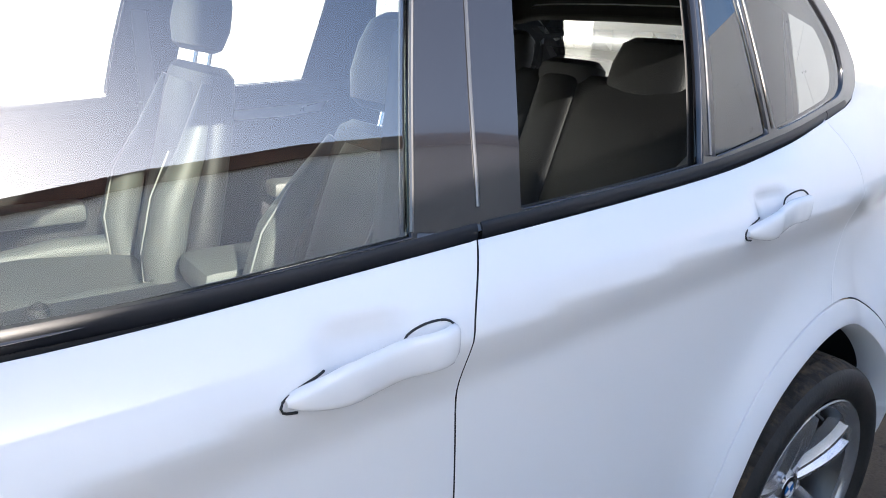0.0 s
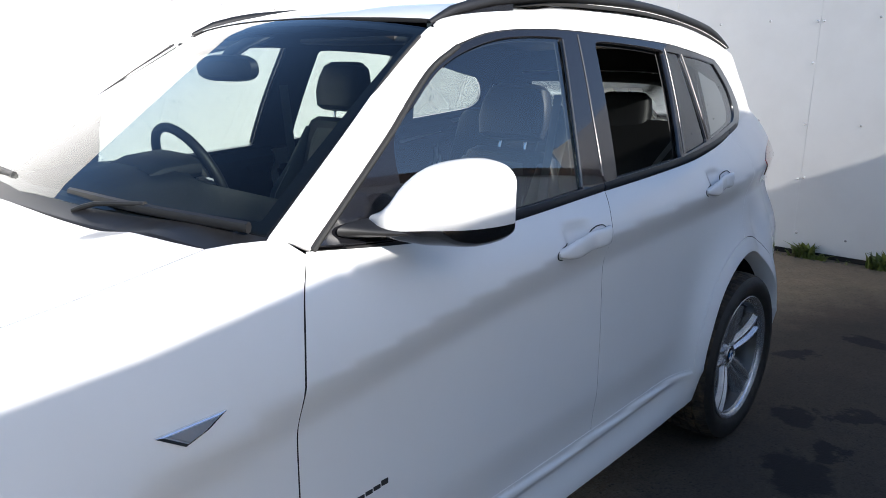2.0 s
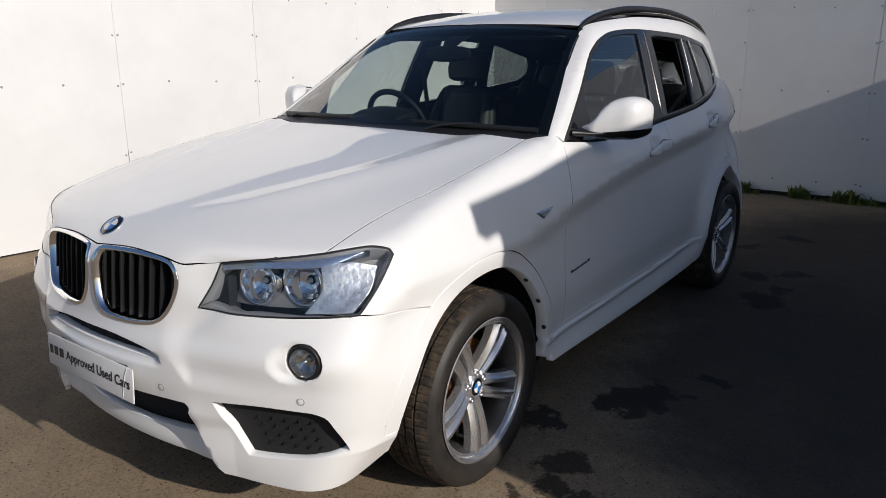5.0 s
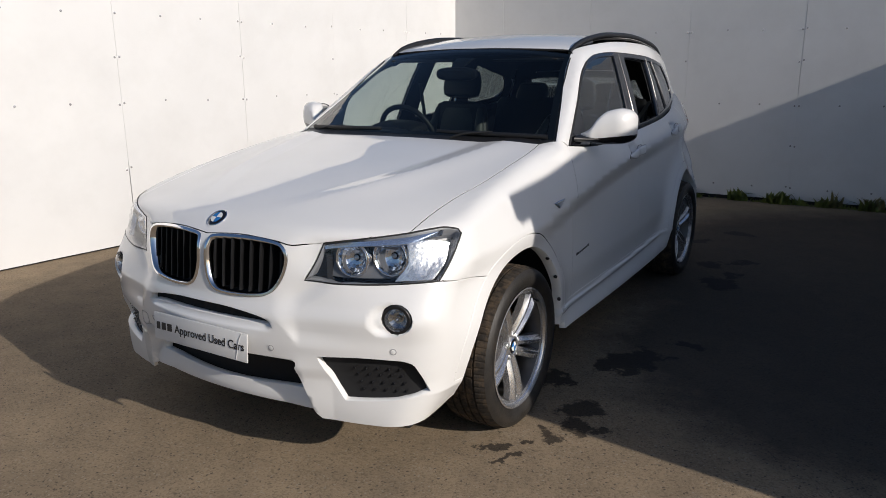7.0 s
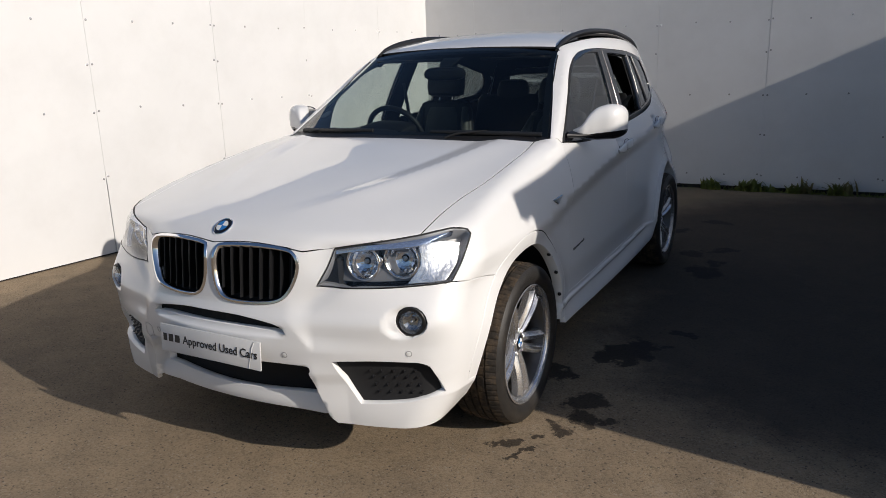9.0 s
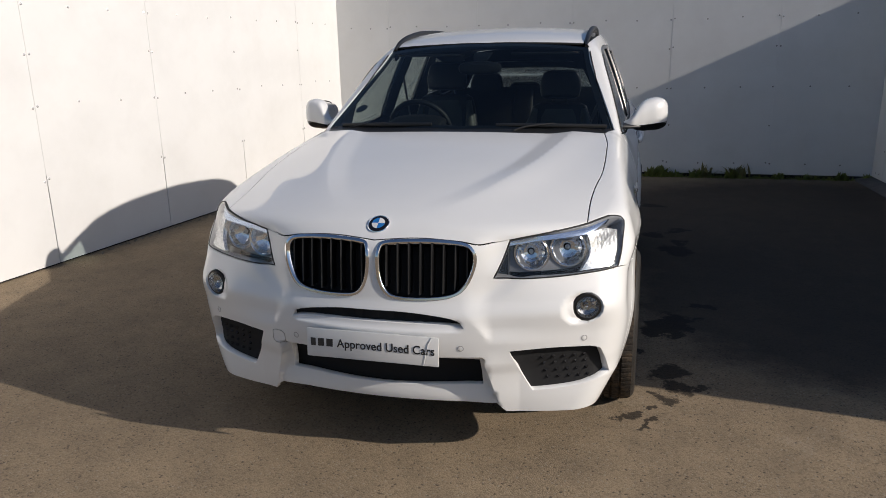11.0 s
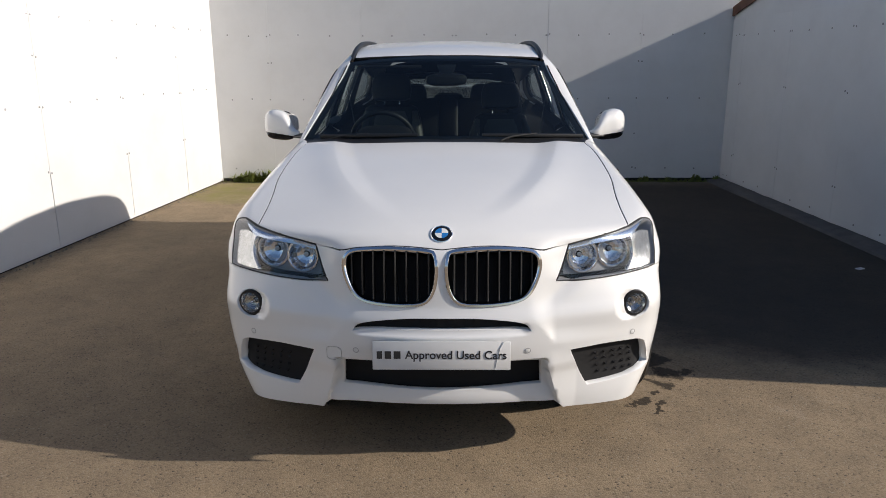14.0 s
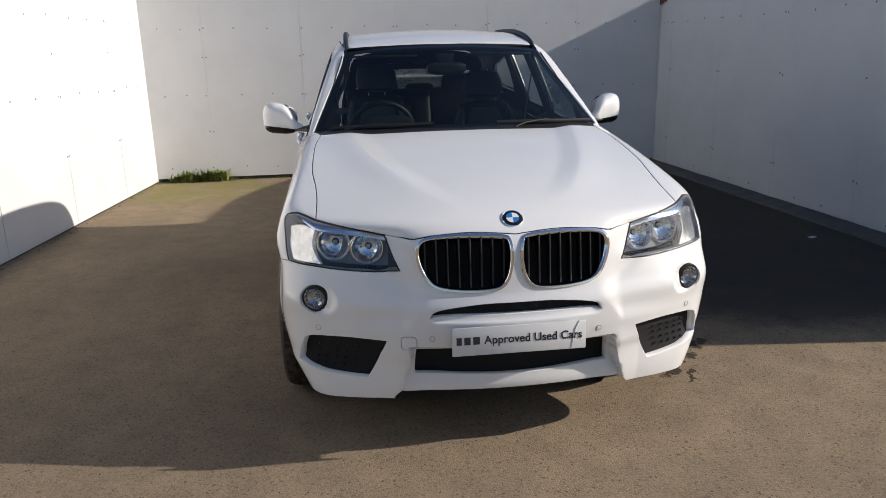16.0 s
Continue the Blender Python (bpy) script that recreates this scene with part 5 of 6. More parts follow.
# ---- cabin ----
for name, lay, runs in (("pillar_lining", SHOULDER, [[(0.795, 0.66, 1.165), (0.735, 0.88, 1.33), (0.665, 1.12, 1.50), (0.625, 1.272, 1.60)], [(0.625, 1.272, 1.60), (0.705, 1.255, 1.55)], [(0.705, 1.255, 1.55), (0.745, 1.08, 1.470), (0.786, 0.96, 1.370), (0.85, 0.708, 1.152)], [(0.85, 0.708, 1.152), (0.795, 0.66, 1.165)]]),
                        ("window_lining", SIDE, dlo)):
    pair(name, lay, runs, TRIM, car, "dark cabin lining", gap=0, rim=0.002, lift=-0.028, grid=0.05, holes=() if lay is SHOULDER else (pane_front, pane_rear, pane_quarter))
panel("headliner", TOP, both([t2((0, 1.25), (0.3, 1.27), (0.60, 1.33)), t2((0.60, 1.33), (0.66, 2.2), (0.60, 3.3)), t2((0.60, 3.3), (0.3, 3.40), (0, 3.42))]), TRIM, car, "dark headliner", gap=0, rim=0.002, lift=-0.045, grid=0.08)
pair("cant_lining", SHOULDER, [[(0.55, 1.31, 1.6), (0.57, 2.2, 1.64), (0.53, 3.3, 1.57)], [(0.53, 3.3, 1.57), (0.66, 3.40, 1.42)], [(0.66, 3.40, 1.42), (0.69, 3.2, 1.45), (0.71, 2.85, 1.50), (0.70, 2.45, 1.56), (0.70, 2.05, 1.59), (0.70, 1.70, 1.595), (0.70, 1.45, 1.575), (0.715, 1.255, 1.53)], [(0.715, 1.255, 1.53), (0.60, 1.26, 1.59), (0.55, 1.31, 1.6)]], TRIM, car, "dark roof edge lining", gap=0, rim=0.002, lift=-0.03, grid=0.06)
pair("rear_pillar_lining", SIDE, [s2((3.21, 1.30), (3.23, 1.35), (3.10, 1.45), (2.85, 1.515), (3.0, 1.54), (3.3, 1.50)), s2((3.3, 1.50), (3.52, 1.15), (3.52, 0.8)), s2((3.52, 0.8), (2.87, 0.85)), s2((2.87, 0.85), (2.87, 1.24)), s2((2.87, 1.24), (3.21, 1.30))], TRIM, car, "dark boot side lining", gap=0, rim=0.002, lift=-0.04, grid=0.06)
for y0, y1 in ((0.70, 1.76), (1.80, 2.86)):
    pair("door_card", SIDE, [s2((y0, 1.11), (y0 + 0.5, 1.115), (y1, float(z_belt(y1)) - 0.01)), s2((y1, float(z_belt(y1)) - 0.01), (y1 - (0.25 if y1 > 2 else 0), 0.40)), s2((y1 - (0.25 if y1 > 2 else 0), 0.40), (y0, 0.40)), s2((y0, 0.40), (y0, 1.11))], TRIM, car, "dark door lining", gap=0, rim=0.002, lift=-0.075, grid=0.06)
    for sx in (1, -1):
        rings = []
        for y in np.linspace(y0 + 0.1, y1 - 0.02, 10):
            p, n = on_body(SIDE, (0.9, y, float(z_belt(y)) - 0.005))
            zb = float(z_belt(y))
            rings.append([Vector((sx * (p.x + a), y, zb + b)) for a, b in ((-0.01, -0.02), (-0.012, 0.004), (-0.045, 0.000), (-0.085, -0.03), (-0.085, -0.06))])
        part("door_top_roll", loft(rings), TRIM, car, "soft black door top", smooth=True)
    for sx in (1, -1):
        part("armrest", box_bm(sx * 0.76 - 0.05, sx * 0.76 + 0.05, y0 + 0.35, y0 + 0.85, 0.80, 0.86, 0.02), SEAT, car, "grey door armrest", smooth=True)
part("floor_pan", box_bm(-0.80, 0.80, -0.40, 3.55, 0.30, 0.34), DARK, car, "dark floor pan")
part("bulkhead", box_bm(-0.72, 0.72, 0.50, 0.54, 0.32, 1.08), DARK, car, "dark bulkhead")
part("engine_block", box_bm(-0.50, 0.50, -0.60, 0.45, 0.34, 0.80, 0.03), DARK, car, "dark engine bay filling")
part("radiator", box_bm(-0.48, 0.48, -0.70, -0.66, 0.30, 0.86), DARK, car, "dark radiator")
part("rear_floor", box_bm(-0.60, 0.60, 2.90, 3.60, 0.70, 0.74, 0.01), TRIM, car, "dark boot floor")
part("luggage_cover", box_bm(-0.62, 0.62, 2.98, 3.50, 1.06, 1.075, 0.004), TRIM, car, "dark luggage cover")

# dashboard swept across the car
rings = []
for x in np.linspace(-0.76, 0.76, 25):
    hump = 0.045 * math.exp(-((x + 0.38) / 0.17) ** 4)
    back = 0.06 * abs(x) ** 2
    rings.append([Vector((x, y + (back if y < 0.8 else 0), z)) for y, z in ((0.60, 1.10), (0.72, 1.135), (0.86, 1.150 + hump * 0.4), (0.98, 1.150 + hump), (1.03, 1.135 + hump), (1.06, 1.09), (1.05, 0.95), (1.0, 0.75), (0.75, 0.62), (0.60, 0.7))])
dash = part("dashboard", loft(rings), TRIM, car, "black soft dashboard", smooth=True, angle=40)
part("instrument_hood", loft([superellipse((-0.38, y, 1.165 + dz), (0.165, 0, 0), (0, 0, hz), 2.6, 24) for y, dz, hz in ((0.90, -0.01, 0.02), (0.95, 0.0, 0.038), (1.05, 0.005, 0.045), (1.075, 0.004, 0.040))]), TRIM, dash, "curved instrument hood", smooth=True)
part("centre_console", box_bm(-0.13, 0.13, 1.02, 1.95, 0.45, 0.80, 0.04), TRIM, car, "dark centre console", smooth=True)
part("console_armrest", box_bm(-0.10, 0.10, 1.62, 1.95, 0.80, 0.88, 0.03), SEAT, car, "grey console armrest", smooth=True)
part("gear_lever", tube([(0, 1.30, 0.78), (0, 1.304, 0.80), (0, 1.306, 0.815), (0, 1.308, 0.83), (0, 1.309, 0.84)], [0.012, 0.012, 0.022, 0.020, 0.008], 14), TRIM, car, "gear lever", smooth=True)
for x in (-0.07, 0.07):
    part("air_vent", box_bm(x - 0.055, x + 0.055, 1.045, 1.068, 1.02, 1.08, 0.008), SATIN, dash, "silver-edged air vent", smooth=True)

# steering wheel
tilt = pose(-0.40, 1.135, 1.115, 24, 0, 0)
steer_c = [tilt @ Vector((0.192 * math.cos(a), 0, 0.192 * math.sin(a))) for a in np.linspace(0, 2 * math.pi, 49)[:-1]]
rings = []
for i, q in enumerate(steer_c):
    a = 2 * math.pi * i / 48
    o = tilt.to_3x3() @ Vector((math.cos(a), 0, math.sin(a)))
    w = tilt.to_3x3() @ Vector((0, 1, 0))
    rings.append([q + (o * math.cos(t) + w * math.sin(t)) * 0.0165 for t in np.linspace(0, 2 * math.pi, 11)[:-1]])
rings.append(rings[0])
steering = part("steering_wheel", loft(rings, caps=False), SEAT_DARK, car, "black leather steering wheel", smooth=True, angle=60)
part("steering_boss", loft([[tilt @ (Vector((0, d, -0.01)) + Vector((q.x, 0, q.z))) for q in superellipse((0, 0, 0), (s, 0, 0), (0, 0, s * 0.85), 2.6, 20)] for d, s in ((-0.02, 0.05), (0.0, 0.075), (0.02, 0.078), (0.035, 0.06))]), TRIM, steering, "steering wheel boss", smooth=True)
for a in (0, 180, 270):
    d = Vector((math.cos(radians(a)), 0, math.sin(radians(a))))
    part("steering_spoke", tube([tilt @ (d * 0.06), tilt @ (d * 0.12), tilt @ (d * 0.175)], [0.02, 0.016, 0.014], 8, flat=0.6), SATIN, steering, "silver wheel spoke", smooth=True)
part("steering_column", tube([tilt @ Vector((0, -0.02, 0)), (-0.40, 0.97, 1.03)], 0.05, 14), TRIM, steering, "steering column", smooth=True)

# mirror on the windscreen
mirror_m = pose(0.0, 1.055, 1.485, 6, 0, 8)
rv = part("rear_view_mirror", loft([[mirror_m @ q for q in superellipse((0, d, 0), (w, 0, 0), (0, 0, h), 3.0, 32)] for d, w, h in ((-0.025, 0.085, 0.022), (-0.012, 0.122, 0.036), (0.008, 0.128, 0.039), (0.014, 0.124, 0.036))]), PLASTIC, car, "black rear-view mirror", smooth=True)
part("mirror_glass", loft([[mirror_m @ q for q in superellipse((0, d, 0), (0.120, 0, 0), (0, 0, 0.033), 3.0, 32)] for d in (0.0142, 0.0155)]), CHROME, rv, "mirror glass")
part("mirror_stem", loft([superellipse((0, 1.06, 1.515), (0.035, 0, 0), (0, 0.015, 0), 3, 16), superellipse((0, 1.10, 1.545), (0.05, 0, 0), (0, 0.02, 0), 3, 16), superellipse((0, 1.17, 1.575), (0.06, 0, 0), (0, 0.025, 0), 3, 16)]), PLASTIC, rv, "black sensor housing", smooth=True)
for sx in (1, -1):
    part("sun_visor", box_bm(sx * 0.36 - 0.20, sx * 0.36 + 0.20, 1.20, 1.36, 1.555, 1.57, 0.006), TRIM, car, "folded dark sun visor", smooth=True)


def seat(x, y, recline, top, label):
    """A front seat: cushion, backrest with bolsters, headrest on two posts."""
    cushion = part("front_seat", loft([superellipse((x, y + dy, z), (w, 0, 0), (0, 0, h), 3.2, 28) for dy, z, w, h in ((-0.50, 0.705, 0.18, 0.03), (-0.47, 0.700, 0.235, 0.065), (-0.35, 0.690, 0.25, 0.075), (-0.15, 0.670, 0.25, 0.075), (0.02, 0.655, 0.24, 0.07))]), SEAT, car, label, smooth=True)
    up = Vector((0, math.sin(radians(recline)), math.cos(radians(recline))))
    fwd = Vector((0, -up.z, up.y))
    base = Vector((x, y - 0.02, 0.66))
    part("backrest", loft([superellipse(base + up * h, (w, 0, 0), fwd * t, 3.0, 32) for h, w, t in ((0.0, 0.20, 0.05), (0.05, 0.235, 0.07), (0.25, 0.235, 0.062), (0.45, 0.225, 0.055), (top - 0.08, 0.205, 0.055), (top - 0.02, 0.185, 0.048), (top, 0.15, 0.03))]), SEAT_DARK, cushion, "dark backrest", smooth=True)
    part("centre_panel", loft([superellipse(base + up * h + fwd * (0.045 + 0.006 * math.sin(h * 9)), (w, 0, 0), fwd * 0.022, 2.6, 24) for h, w in ((0.06, 0.13), (0.2, 0.14), (0.38, 0.14), (top - 0.10, 0.13), (top - 0.05, 0.10))]), SEAT, cushion, "grey leather centre panel", smooth=True)
    for s in (1, -1):
        bol = [base + Vector((x * 0 + s * w, 0, 0)) + up * h + fwd * f for h, w, f in ((0.04, 0.20, 0.07), (0.16, 0.215, 0.10), (0.30, 0.21, 0.095), (0.42, 0.19, 0.06), (top - 0.05, 0.165, 0.03))]
        part("bolster", tube(bol, [0.045, 0.052, 0.048, 0.036, 0.02], 14, up=tuple(fwd)), SEAT, cushion, "grey side bolster", smooth=True)
        part("piping", tube([q + fwd * 0.048 + Vector((-s * 0.022, 0, 0)) for q in bol[:-1]], 0.0022, 6, up=tuple(fwd)), STITCH, cushion, "pale stitching", smooth=True)
        part("cushion_bolster", tube([(x + s * 0.225, y - 0.45, 0.735), (x + s * 0.235, y - 0.25, 0.745), (x + s * 0.23, y - 0.02, 0.74)], [0.03, 0.042, 0.036], 12), SEAT, cushion, "grey cushion bolster", smooth=True)
    head = base + up * (top + 0.125)
    part("headrest", loft([superellipse(head + up * h + fwd * 0.02, (w, 0, 0), fwd * t, 3.0, 30) for h, w, t in ((-0.095, 0.105, 0.025), (-0.082, 0.132, 0.042), (-0.03, 0.143, 0.055), (0.03, 0.139, 0.052), (0.078, 0.122, 0.042), (0.098, 0.092, 0.02))]), SEAT_DARK, cushion, "padded dark headrest", smooth=True)
    for s in (1, -1):
        part("headrest_post", tube([head + Vector((s * 0.055, 0, 0)) - up * 0.15, head + Vector((s * 0.055, 0, 0)) - up * 0.07], 0.006, 10), CHROME, cushion, "chrome headrest post", smooth=True)


seat(-0.40, 1.70, 12, 0.645, "grey leather driver seat")
seat(0.385, 1.80, 15, 0.580, "grey leather passenger seat")
bench = part("rear_bench", loft([superellipse((0, y, z), (w, 0, 0), (0, 0, h), 4, 36) for y, z, w, h in ((2.12, 0.70, 0.62, 0.05), (2.16, 0.70, 0.66, 0.075), (2.4, 0.69, 0.66, 0.085), (2.66, 0.67, 0.64, 0.08))]), SEAT_DARK, car, "dark leather rear bench", smooth=True)
up = Vector((0, 0.30, 0.954))
fwd = Vector((0, -0.954, 0.30))
for x, w in ((0.34, 0.29), (-0.34, 0.29), (0, 0.09)):
    part("rear_backrest", loft([superellipse(Vector((x, 2.62, 0.66)) + up * h, (w * k, 0, 0), fwd * t, 3.4, 30) for h, k, t in ((0, 0.9, 0.05), (0.05, 1, 0.07), (0.35, 1, 0.065), (0.62, 0.97, 0.055), (0.655, 0.9, 0.03))]), SEAT_DARK, bench, "dark rear backrest", smooth=True)
for x, dz in ((0.318, 0.0), (-0.318, 0.0), (0, -0.075)):
    c = Vector((x, 2.815, 1.325 + dz))
    part("rear_headrest", loft([superellipse(c + up * h, (w, 0, 0), fwd * t, 3.2, 28) for h, w, t in ((-0.10, 0.125, 0.025), (-0.08, 0.138, 0.042), (0.0, 0.135, 0.048), (0.06, 0.120, 0.042), (0.08, 0.095, 0.02))]), SEAT_DARK, bench, "padded rear headrest", smooth=True)
    for s in (1, -1):
        part("headrest_post", tube([c + Vector((s * 0.06, 0, 0)) - up * 0.13, c + Vector((s * 0.06, 0, 0)) - up * 0.06], 0.006, 8), CHROME, bench, "chrome headrest post", smooth=True)
BELT = material("grey_seat_belt", (0.16, 0.16, 0.155), rough=0.8)
part("seat_belt", tube([(0.66, 2.72, 1.28), (0.55, 2.52, 1.02), (0.36, 2.34, 0.80)], [0.022, 0.022, 0.022], 6, flat=0.12), BELT, car, "grey rear seat belt")
for sx in (1, -1):
    part("front_belt", tube([(sx * 0.70, 1.74, 1.42), (sx * 0.66, 1.74, 1.15), (sx * 0.64, 1.72, 0.80)], [0.022, 0.022, 0.022], 6, flat=0.12, up=(1, 0, 0)), BELT, car, "grey front seat belt")

# ---- yard details ----
FIXING = material("bright_fixing", (0.78, 0.78, 0.78), rough=0.22, metal=0.7)
CONCRETE = material("dark_concrete", (0.10, 0.095, 0.09), rough=0.9, var=0.2, scale=9, bump=0.6, bump_scale=80)
LEAF = material("weed_leaf", (0.15, 0.175, 0.035), rough=0.6, var=0.35, scale=30)
DRY = material("dry_weed", (0.16, 0.14, 0.05), rough=0.7, var=0.3, scale=30)
STONE = material("brown_grit", (0.15, 0.135, 0.11), rough=0.9, var=0.2, scale=40)


def panel_wall(wall, a, b, joints, height, base=0.05, thick=0.018, rows=(), mid_rows=(), gaps=(0.001, 0.001)):
    """Cladding sheets and their fixings on a wall's face from a to b; joints are lengths along it."""
    a, b = Vector((*a, 0)), Vector((*b, 0))
    d = (b - a).normalized()
    n = Vector((-d.y, d.x, 0))
    m = Matrix(((d.x, n.x, 0, a.x), (d.y, n.y, 0, a.y), (0, 0, 1, 0), (0, 0, 0, 1)))
    rng = random.Random(4)
    for s0, s1 in zip(joints, joints[1:]):
        t = thick + rng.uniform(-0.0015, 0.0015)
        lo, hi = gaps
        outline = ((s0 + lo, base), (s1 - lo, base), (s1 - lo, 0.58), (s1 - hi, 0.76), (s1 - hi, height - 0.002), (s0 + hi, height - 0.002), (s0 + hi, 0.76), (s0 + lo, 0.58))
        ob = part("panel", loft([[Vector((u, d, z)) for u, z in outline] for d in (0.001, t)]), WALL, wall)
        ob.matrix_local = m
    if rows:
        v, f = lathe([(0.0105, 0), (0.0095, 0.0026), (0.005, 0.005), (0.0005, 0.0055)], 10)
        me = bpy.data.meshes.new("fixing")
        me.from_pydata([(y, x, z) for x, y, z in v], [], f)
        me.materials.append(FIXING)
        for s in joints[1:-1]:
            for z in rows:
                for off in (-0.022, 0.022):
                    if rng.random() < 0.85:
                        ob = new("fixing", me)
                        ob.parent = wall
                        ob.matrix_local = m @ Matrix.Translation((s + off, thick, z + rng.uniform(-0.012, 0.012)))
        for s0, s1 in zip(joints, joints[1:]):
            for k in (1, 2):
                for z in mid_rows:
                    ob = new("fixing", me)
                    ob.parent = wall
                    ob.matrix_local = m @ Matrix.Translation((s0 + (s1 - s0) * k / 3 + rng.uniform(-0.02, 0.02), thick, z + rng.uniform(-0.01, 0.01)))


walls = {o.name: o for o in scene.objects if o.name.startswith("wall_")}
panel_wall(walls["wall_north"], (3.80, 6.368), (-3.18, 6.368), [0.0, 0.10, 1.32, 2.536, 3.752, 4.968, 6.185, 6.98], 3.0, base=0.045, rows=(0.18, 0.65, 1.10, 1.58, 1.92, 2.4), mid_rows=(1.92, 1.10, 0.17), gaps=(0.0004, 0.0009))
panel_wall(walls["wall_west"], (-3.14, 6.4), (-3.79, -2.0), [0.0, 1.13, 2.457, 3.76, 5.085, 6.40, 7.72, 8.42], 3.0, base=0.014, rows=(0.68, 1.24, 1.64, 1.98, 2.4), mid_rows=(1.98, 1.25), gaps=(0.0042, 0.0008))
panel_wall(walls["wall_east"], (east_x(-0.275), -0.275), (east_x(6.345), 6.345), [0.0, 0.155, 1.375, 2.595, 3.815, 5.035, 6.255, 6.61], 2.10, base=0.055, rows=(0.4, 1.3, 1.9), mid_rows=(0.12, 1.9), gaps=(0.002, 0.0006))

GAP_SHADE = material("dark_gap_shade", (0.018, 0.017, 0.016), rough=0.9, var=0.3, scale=12)
# dark strips painted in for the shaded gap below the cladding of the two taller walls
for n, a, b in (("footing_west", (-3.14, 6.36), (-3.79, -2.0)), ("footing_north", (3.66, 6.368), (-3.12, 6.368))):
    a, b = Vector((*a, 0)), Vector((*b, 0))
    d = (b - a).normalized()
    m = Matrix(((d.x, -d.y, 0, a.x), (d.y, d.x, 0, a.y), (0, 0, 1, 0), (0, 0, 0, 1)))
    h = 0.013 if n == "footing_west" else 0.043
    strip = tagged(part(n, box_bm(0, (b - a).length, -0.01, 0.006, 0.0, h, 0.003, 1), GAP_SHADE), "dark strip standing in for the shaded gap under the white cladding", "footing", kind="structure")
    strip.matrix_world = m

# coping board along the top of the lower wall, with its overhanging end
bm = loft([[Vector((east_x(y) + x, y, z)) for x, z in ((-0.04, top - 0.115), (-0.021, top - 0.115), (-0.021, top - 0.034), (0.19, top - 0.034), (0.19, top), (-0.04, top))] for y, top in ((y, float(EAST_TOP(y))) for y in (-0.39, 0.0, 0.45, 0.75, 1.15, 2.0, 2.82, 3.5, 4.22, 5.0, 5.77, 6.06, 6.345))])
tagged(part("coping", bm, COPING), "dark brown timber coping with a fascia board", "coping", kind="structure")
# kerb at the lower wall's foot: a low rough strip with a fall towards the yard
bm = loft([[Vector((east_x(y) + x + w, y, z)) for x, z in ((-0.20 - w, 0.0), (-0.185, 0.022), (-0.022, 0.048), (-0.002, 0.048), (-0.002, 0.0))] for y, w in ((-0.27 + 6.61 * k / 40, 0.008 * math.sin(k * 2.1) + 0.006 * math.sin(k * 0.73)) for k in range(41))])
tagged(part("kerb", bm, CONCRETE, smooth=True), "low dark concrete strip at the wall's foot", "kerb", kind="structure")


def weed(place, size, blades, mat, rng, label, broad=1.0):
    """A clump of bent, tapering leaves growing from one spot."""
    v, f = [], []
    for _ in range(blades):
        a = rng.uniform(0, 2 * math.pi)
        out = Vector((math.cos(a), math.sin(a) * 0.6, 0))
        root = Vector((rng.gauss(0, 0.25) * size, rng.gauss(0, 0.08) * size, 0))
        ln = size * rng.uniform(0.35, 1.0)
        w = size * rng.uniform(0.05, 0.11) * broad
        lean = rng.uniform(0.2, 1.1) * (1.25 if broad > 1 else 1)
        side = Vector((-out.y, out.x, 0)).normalized()
        at = len(v)
        for k in range(4):
            u = k / 3
            c = root + out * ln * lean * u * u * 0.8 + Vector((0, 0, ln * (u - 0.35 * lean * u * u)))
            ww = w * (0.4 + 1.2 * u * (1 - u) * 2) * (1 - u * u * 0.9)
            v += [c - side * ww, c + side * ww]
        for k in range(3):
            f.append((at + 2 * k, at + 2 * k + 1, at + 2 * k + 3, at + 2 * k + 2))
    ob = mesh_object("weed", v, f, mat)
    ob.location = place
    return tagged(ob, label, "weed", group="weeds at the wall's foot")


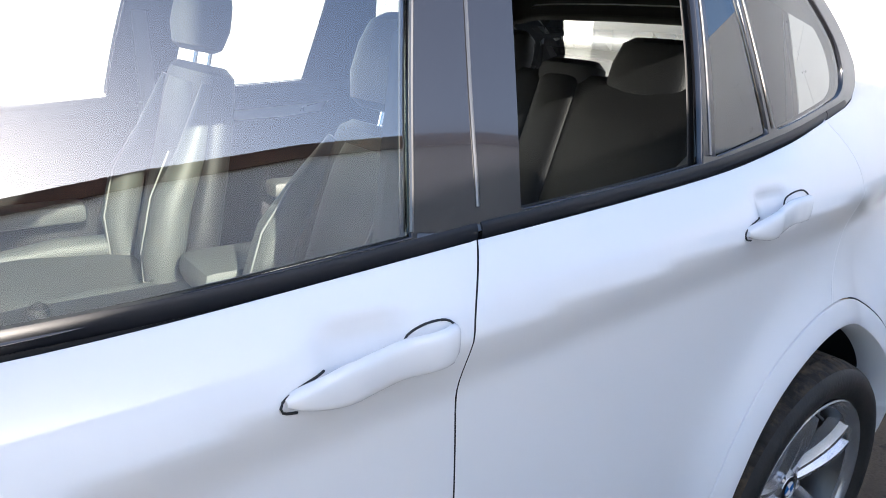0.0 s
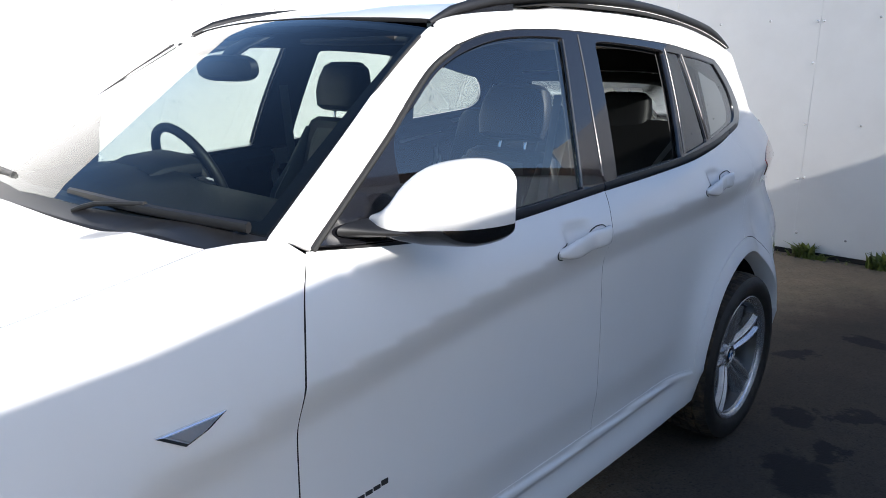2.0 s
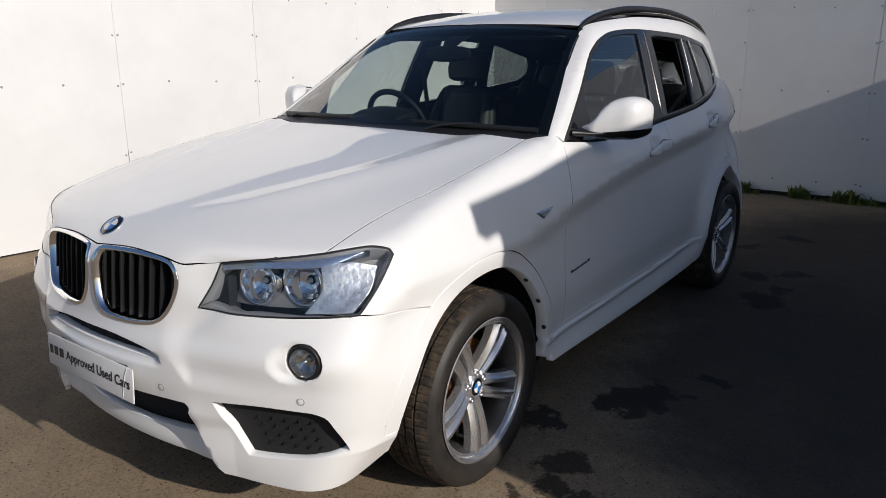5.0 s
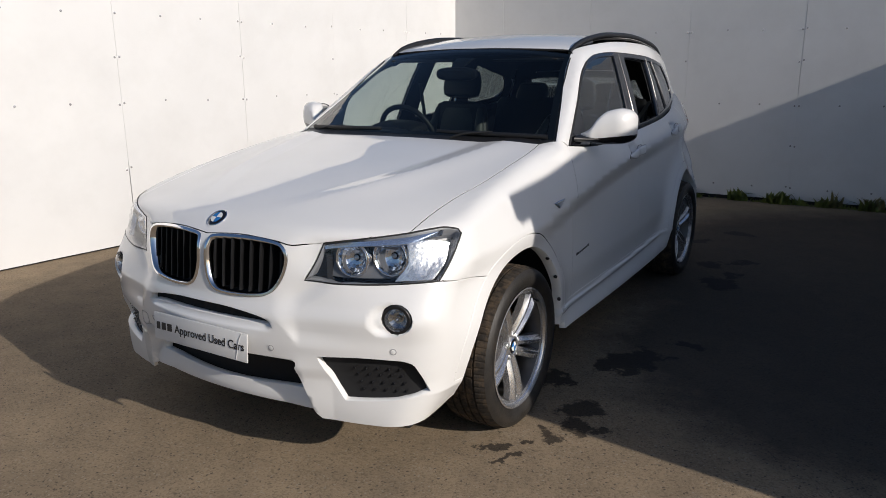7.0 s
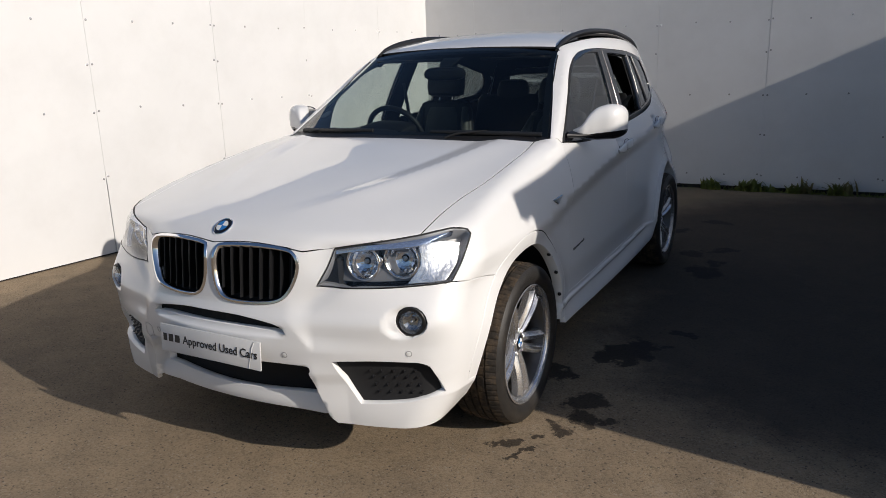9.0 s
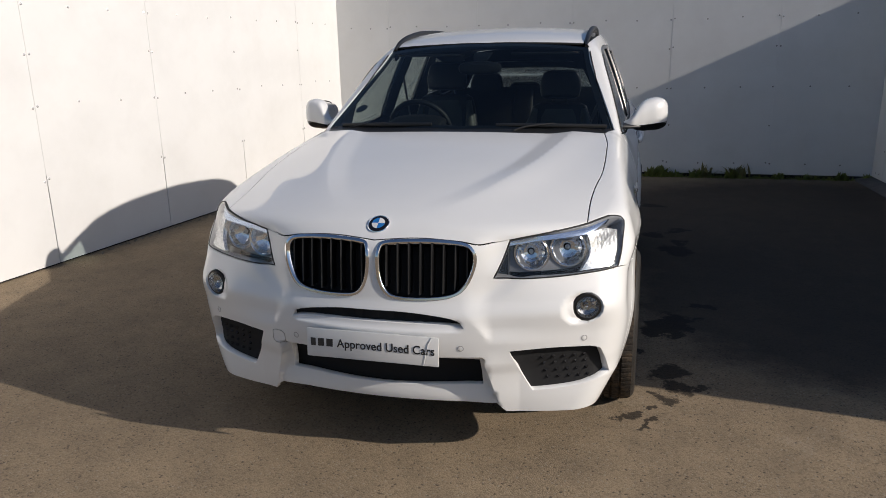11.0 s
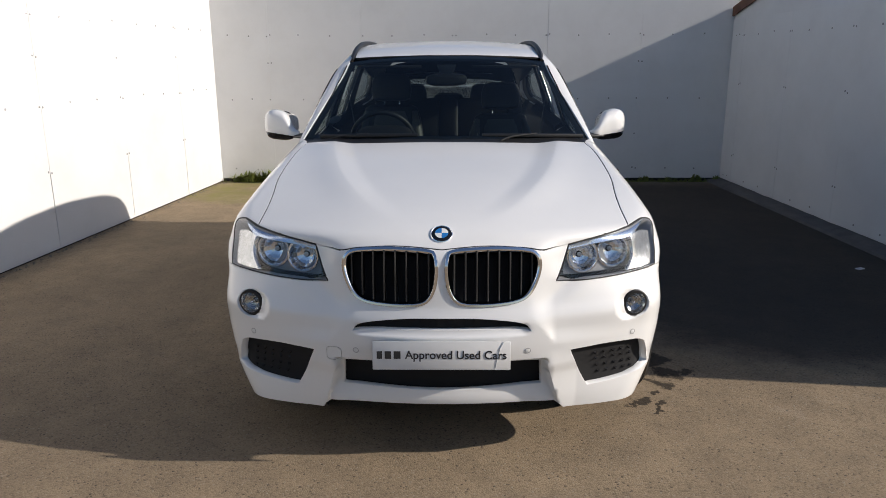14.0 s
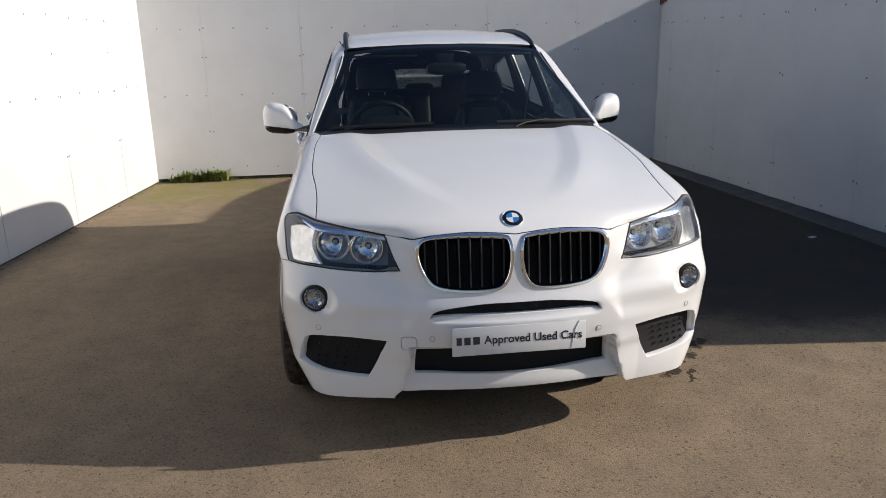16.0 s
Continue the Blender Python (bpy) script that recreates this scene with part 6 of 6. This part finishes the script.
rng = random.Random(9)
for x, s, b, mat in ((-2.86, 0.16, 60, LEAF), (-2.70, 0.20, 90, LEAF), (-2.52, 0.17, 70, LEAF), (-2.38, 0.26, 40, LEAF), (-2.15, 0.07, 20, DRY), (0.16, 0.18, 60, LEAF), (0.30, 0.10, 30, LEAF), (0.75, 0.19, 60, LEAF), (1.13, 0.17, 50, LEAF), (1.22, 0.20, 45, LEAF), (1.40, 0.12, 30, LEAF), (1.66, 0.15, 40, LEAF), (1.74, 0.24, 30, DRY), (2.07, 0.17, 45, LEAF), (2.16, 0.24, 30, DRY), (2.6, 0.12, 40, LEAF), (2.95, 0.11, 36, LEAF), (3.3, 0.13, 40, LEAF), (3.6, 0.12, 36, LEAF)):
    weed((x, 6.285 + rng.uniform(-0.02, 0.01), 0), s, b, mat, rng, "small green weed at the foot of the white wall" if mat is LEAF else "dry yellowing weed at the foot of the wall", 2.1 if mat is LEAF else 1.0)
# low growth and grit along the foot of the walls
v, f = [], []
for _ in range(900):
    x = rng.uniform(0.9, 3.58) if rng.random() < 0.8 else rng.uniform(-3.1, 0.9)
    y = 6.315 - abs(rng.gauss(0, 0.03))
    s = rng.uniform(0.015, 0.06)
    a = rng.uniform(0, math.pi)
    at = len(v)
    v += [(x - 0.006 * math.cos(a), y - 0.006 * math.sin(a), 0), (x + 0.006 * math.cos(a), y + 0.006 * math.sin(a), 0), (x + rng.gauss(0, 0.015), y - rng.uniform(0, 0.02), s)]
    f.append((at, at + 1, at + 2))
tagged(mesh_object("low_growth", v, f, LEAF, smooth=False), "thin low grass along the wall's foot", "grass", kind="stuff")
v, f = [], []
for _ in range(420):
    k = rng.random()
    if k < 0.5:
        x, y = -3.14 - 0.0774 * (6.4 - (yy := rng.uniform(1.5, 6.3))) + 0.045 + abs(rng.gauss(0, 0.04)), yy
    else:
        x, y = rng.uniform(-3.05, 3.55), 6.31 - abs(rng.gauss(0, 0.05))
    s = rng.uniform(0.003, 0.011)
    at = len(v)
    v += [(x - s, y, 0), (x + s * 0.6, y - s, 0), (x + s, y + s * 0.7, 0), (x, y, s * 1.2)]
    f += [(at, at + 1, at + 3), (at + 1, at + 2, at + 3), (at + 2, at, at + 3)]
tagged(mesh_object("grit", v, f, STONE, smooth=False), "loose brown grit swept against the walls", "grit", kind="stuff")
# scraps lying on the tarmac
bm = box_bm(-0.035, 0.035, -0.02, 0.02, 0, 0.006, 0.002, 1)
o = tagged(part("paper_scrap", bm, PLATE), "small white scrap of paper on the tarmac", "litter")
o.matrix_world = pose(3.24, 2.06, 0.0, 0, 0, 25)
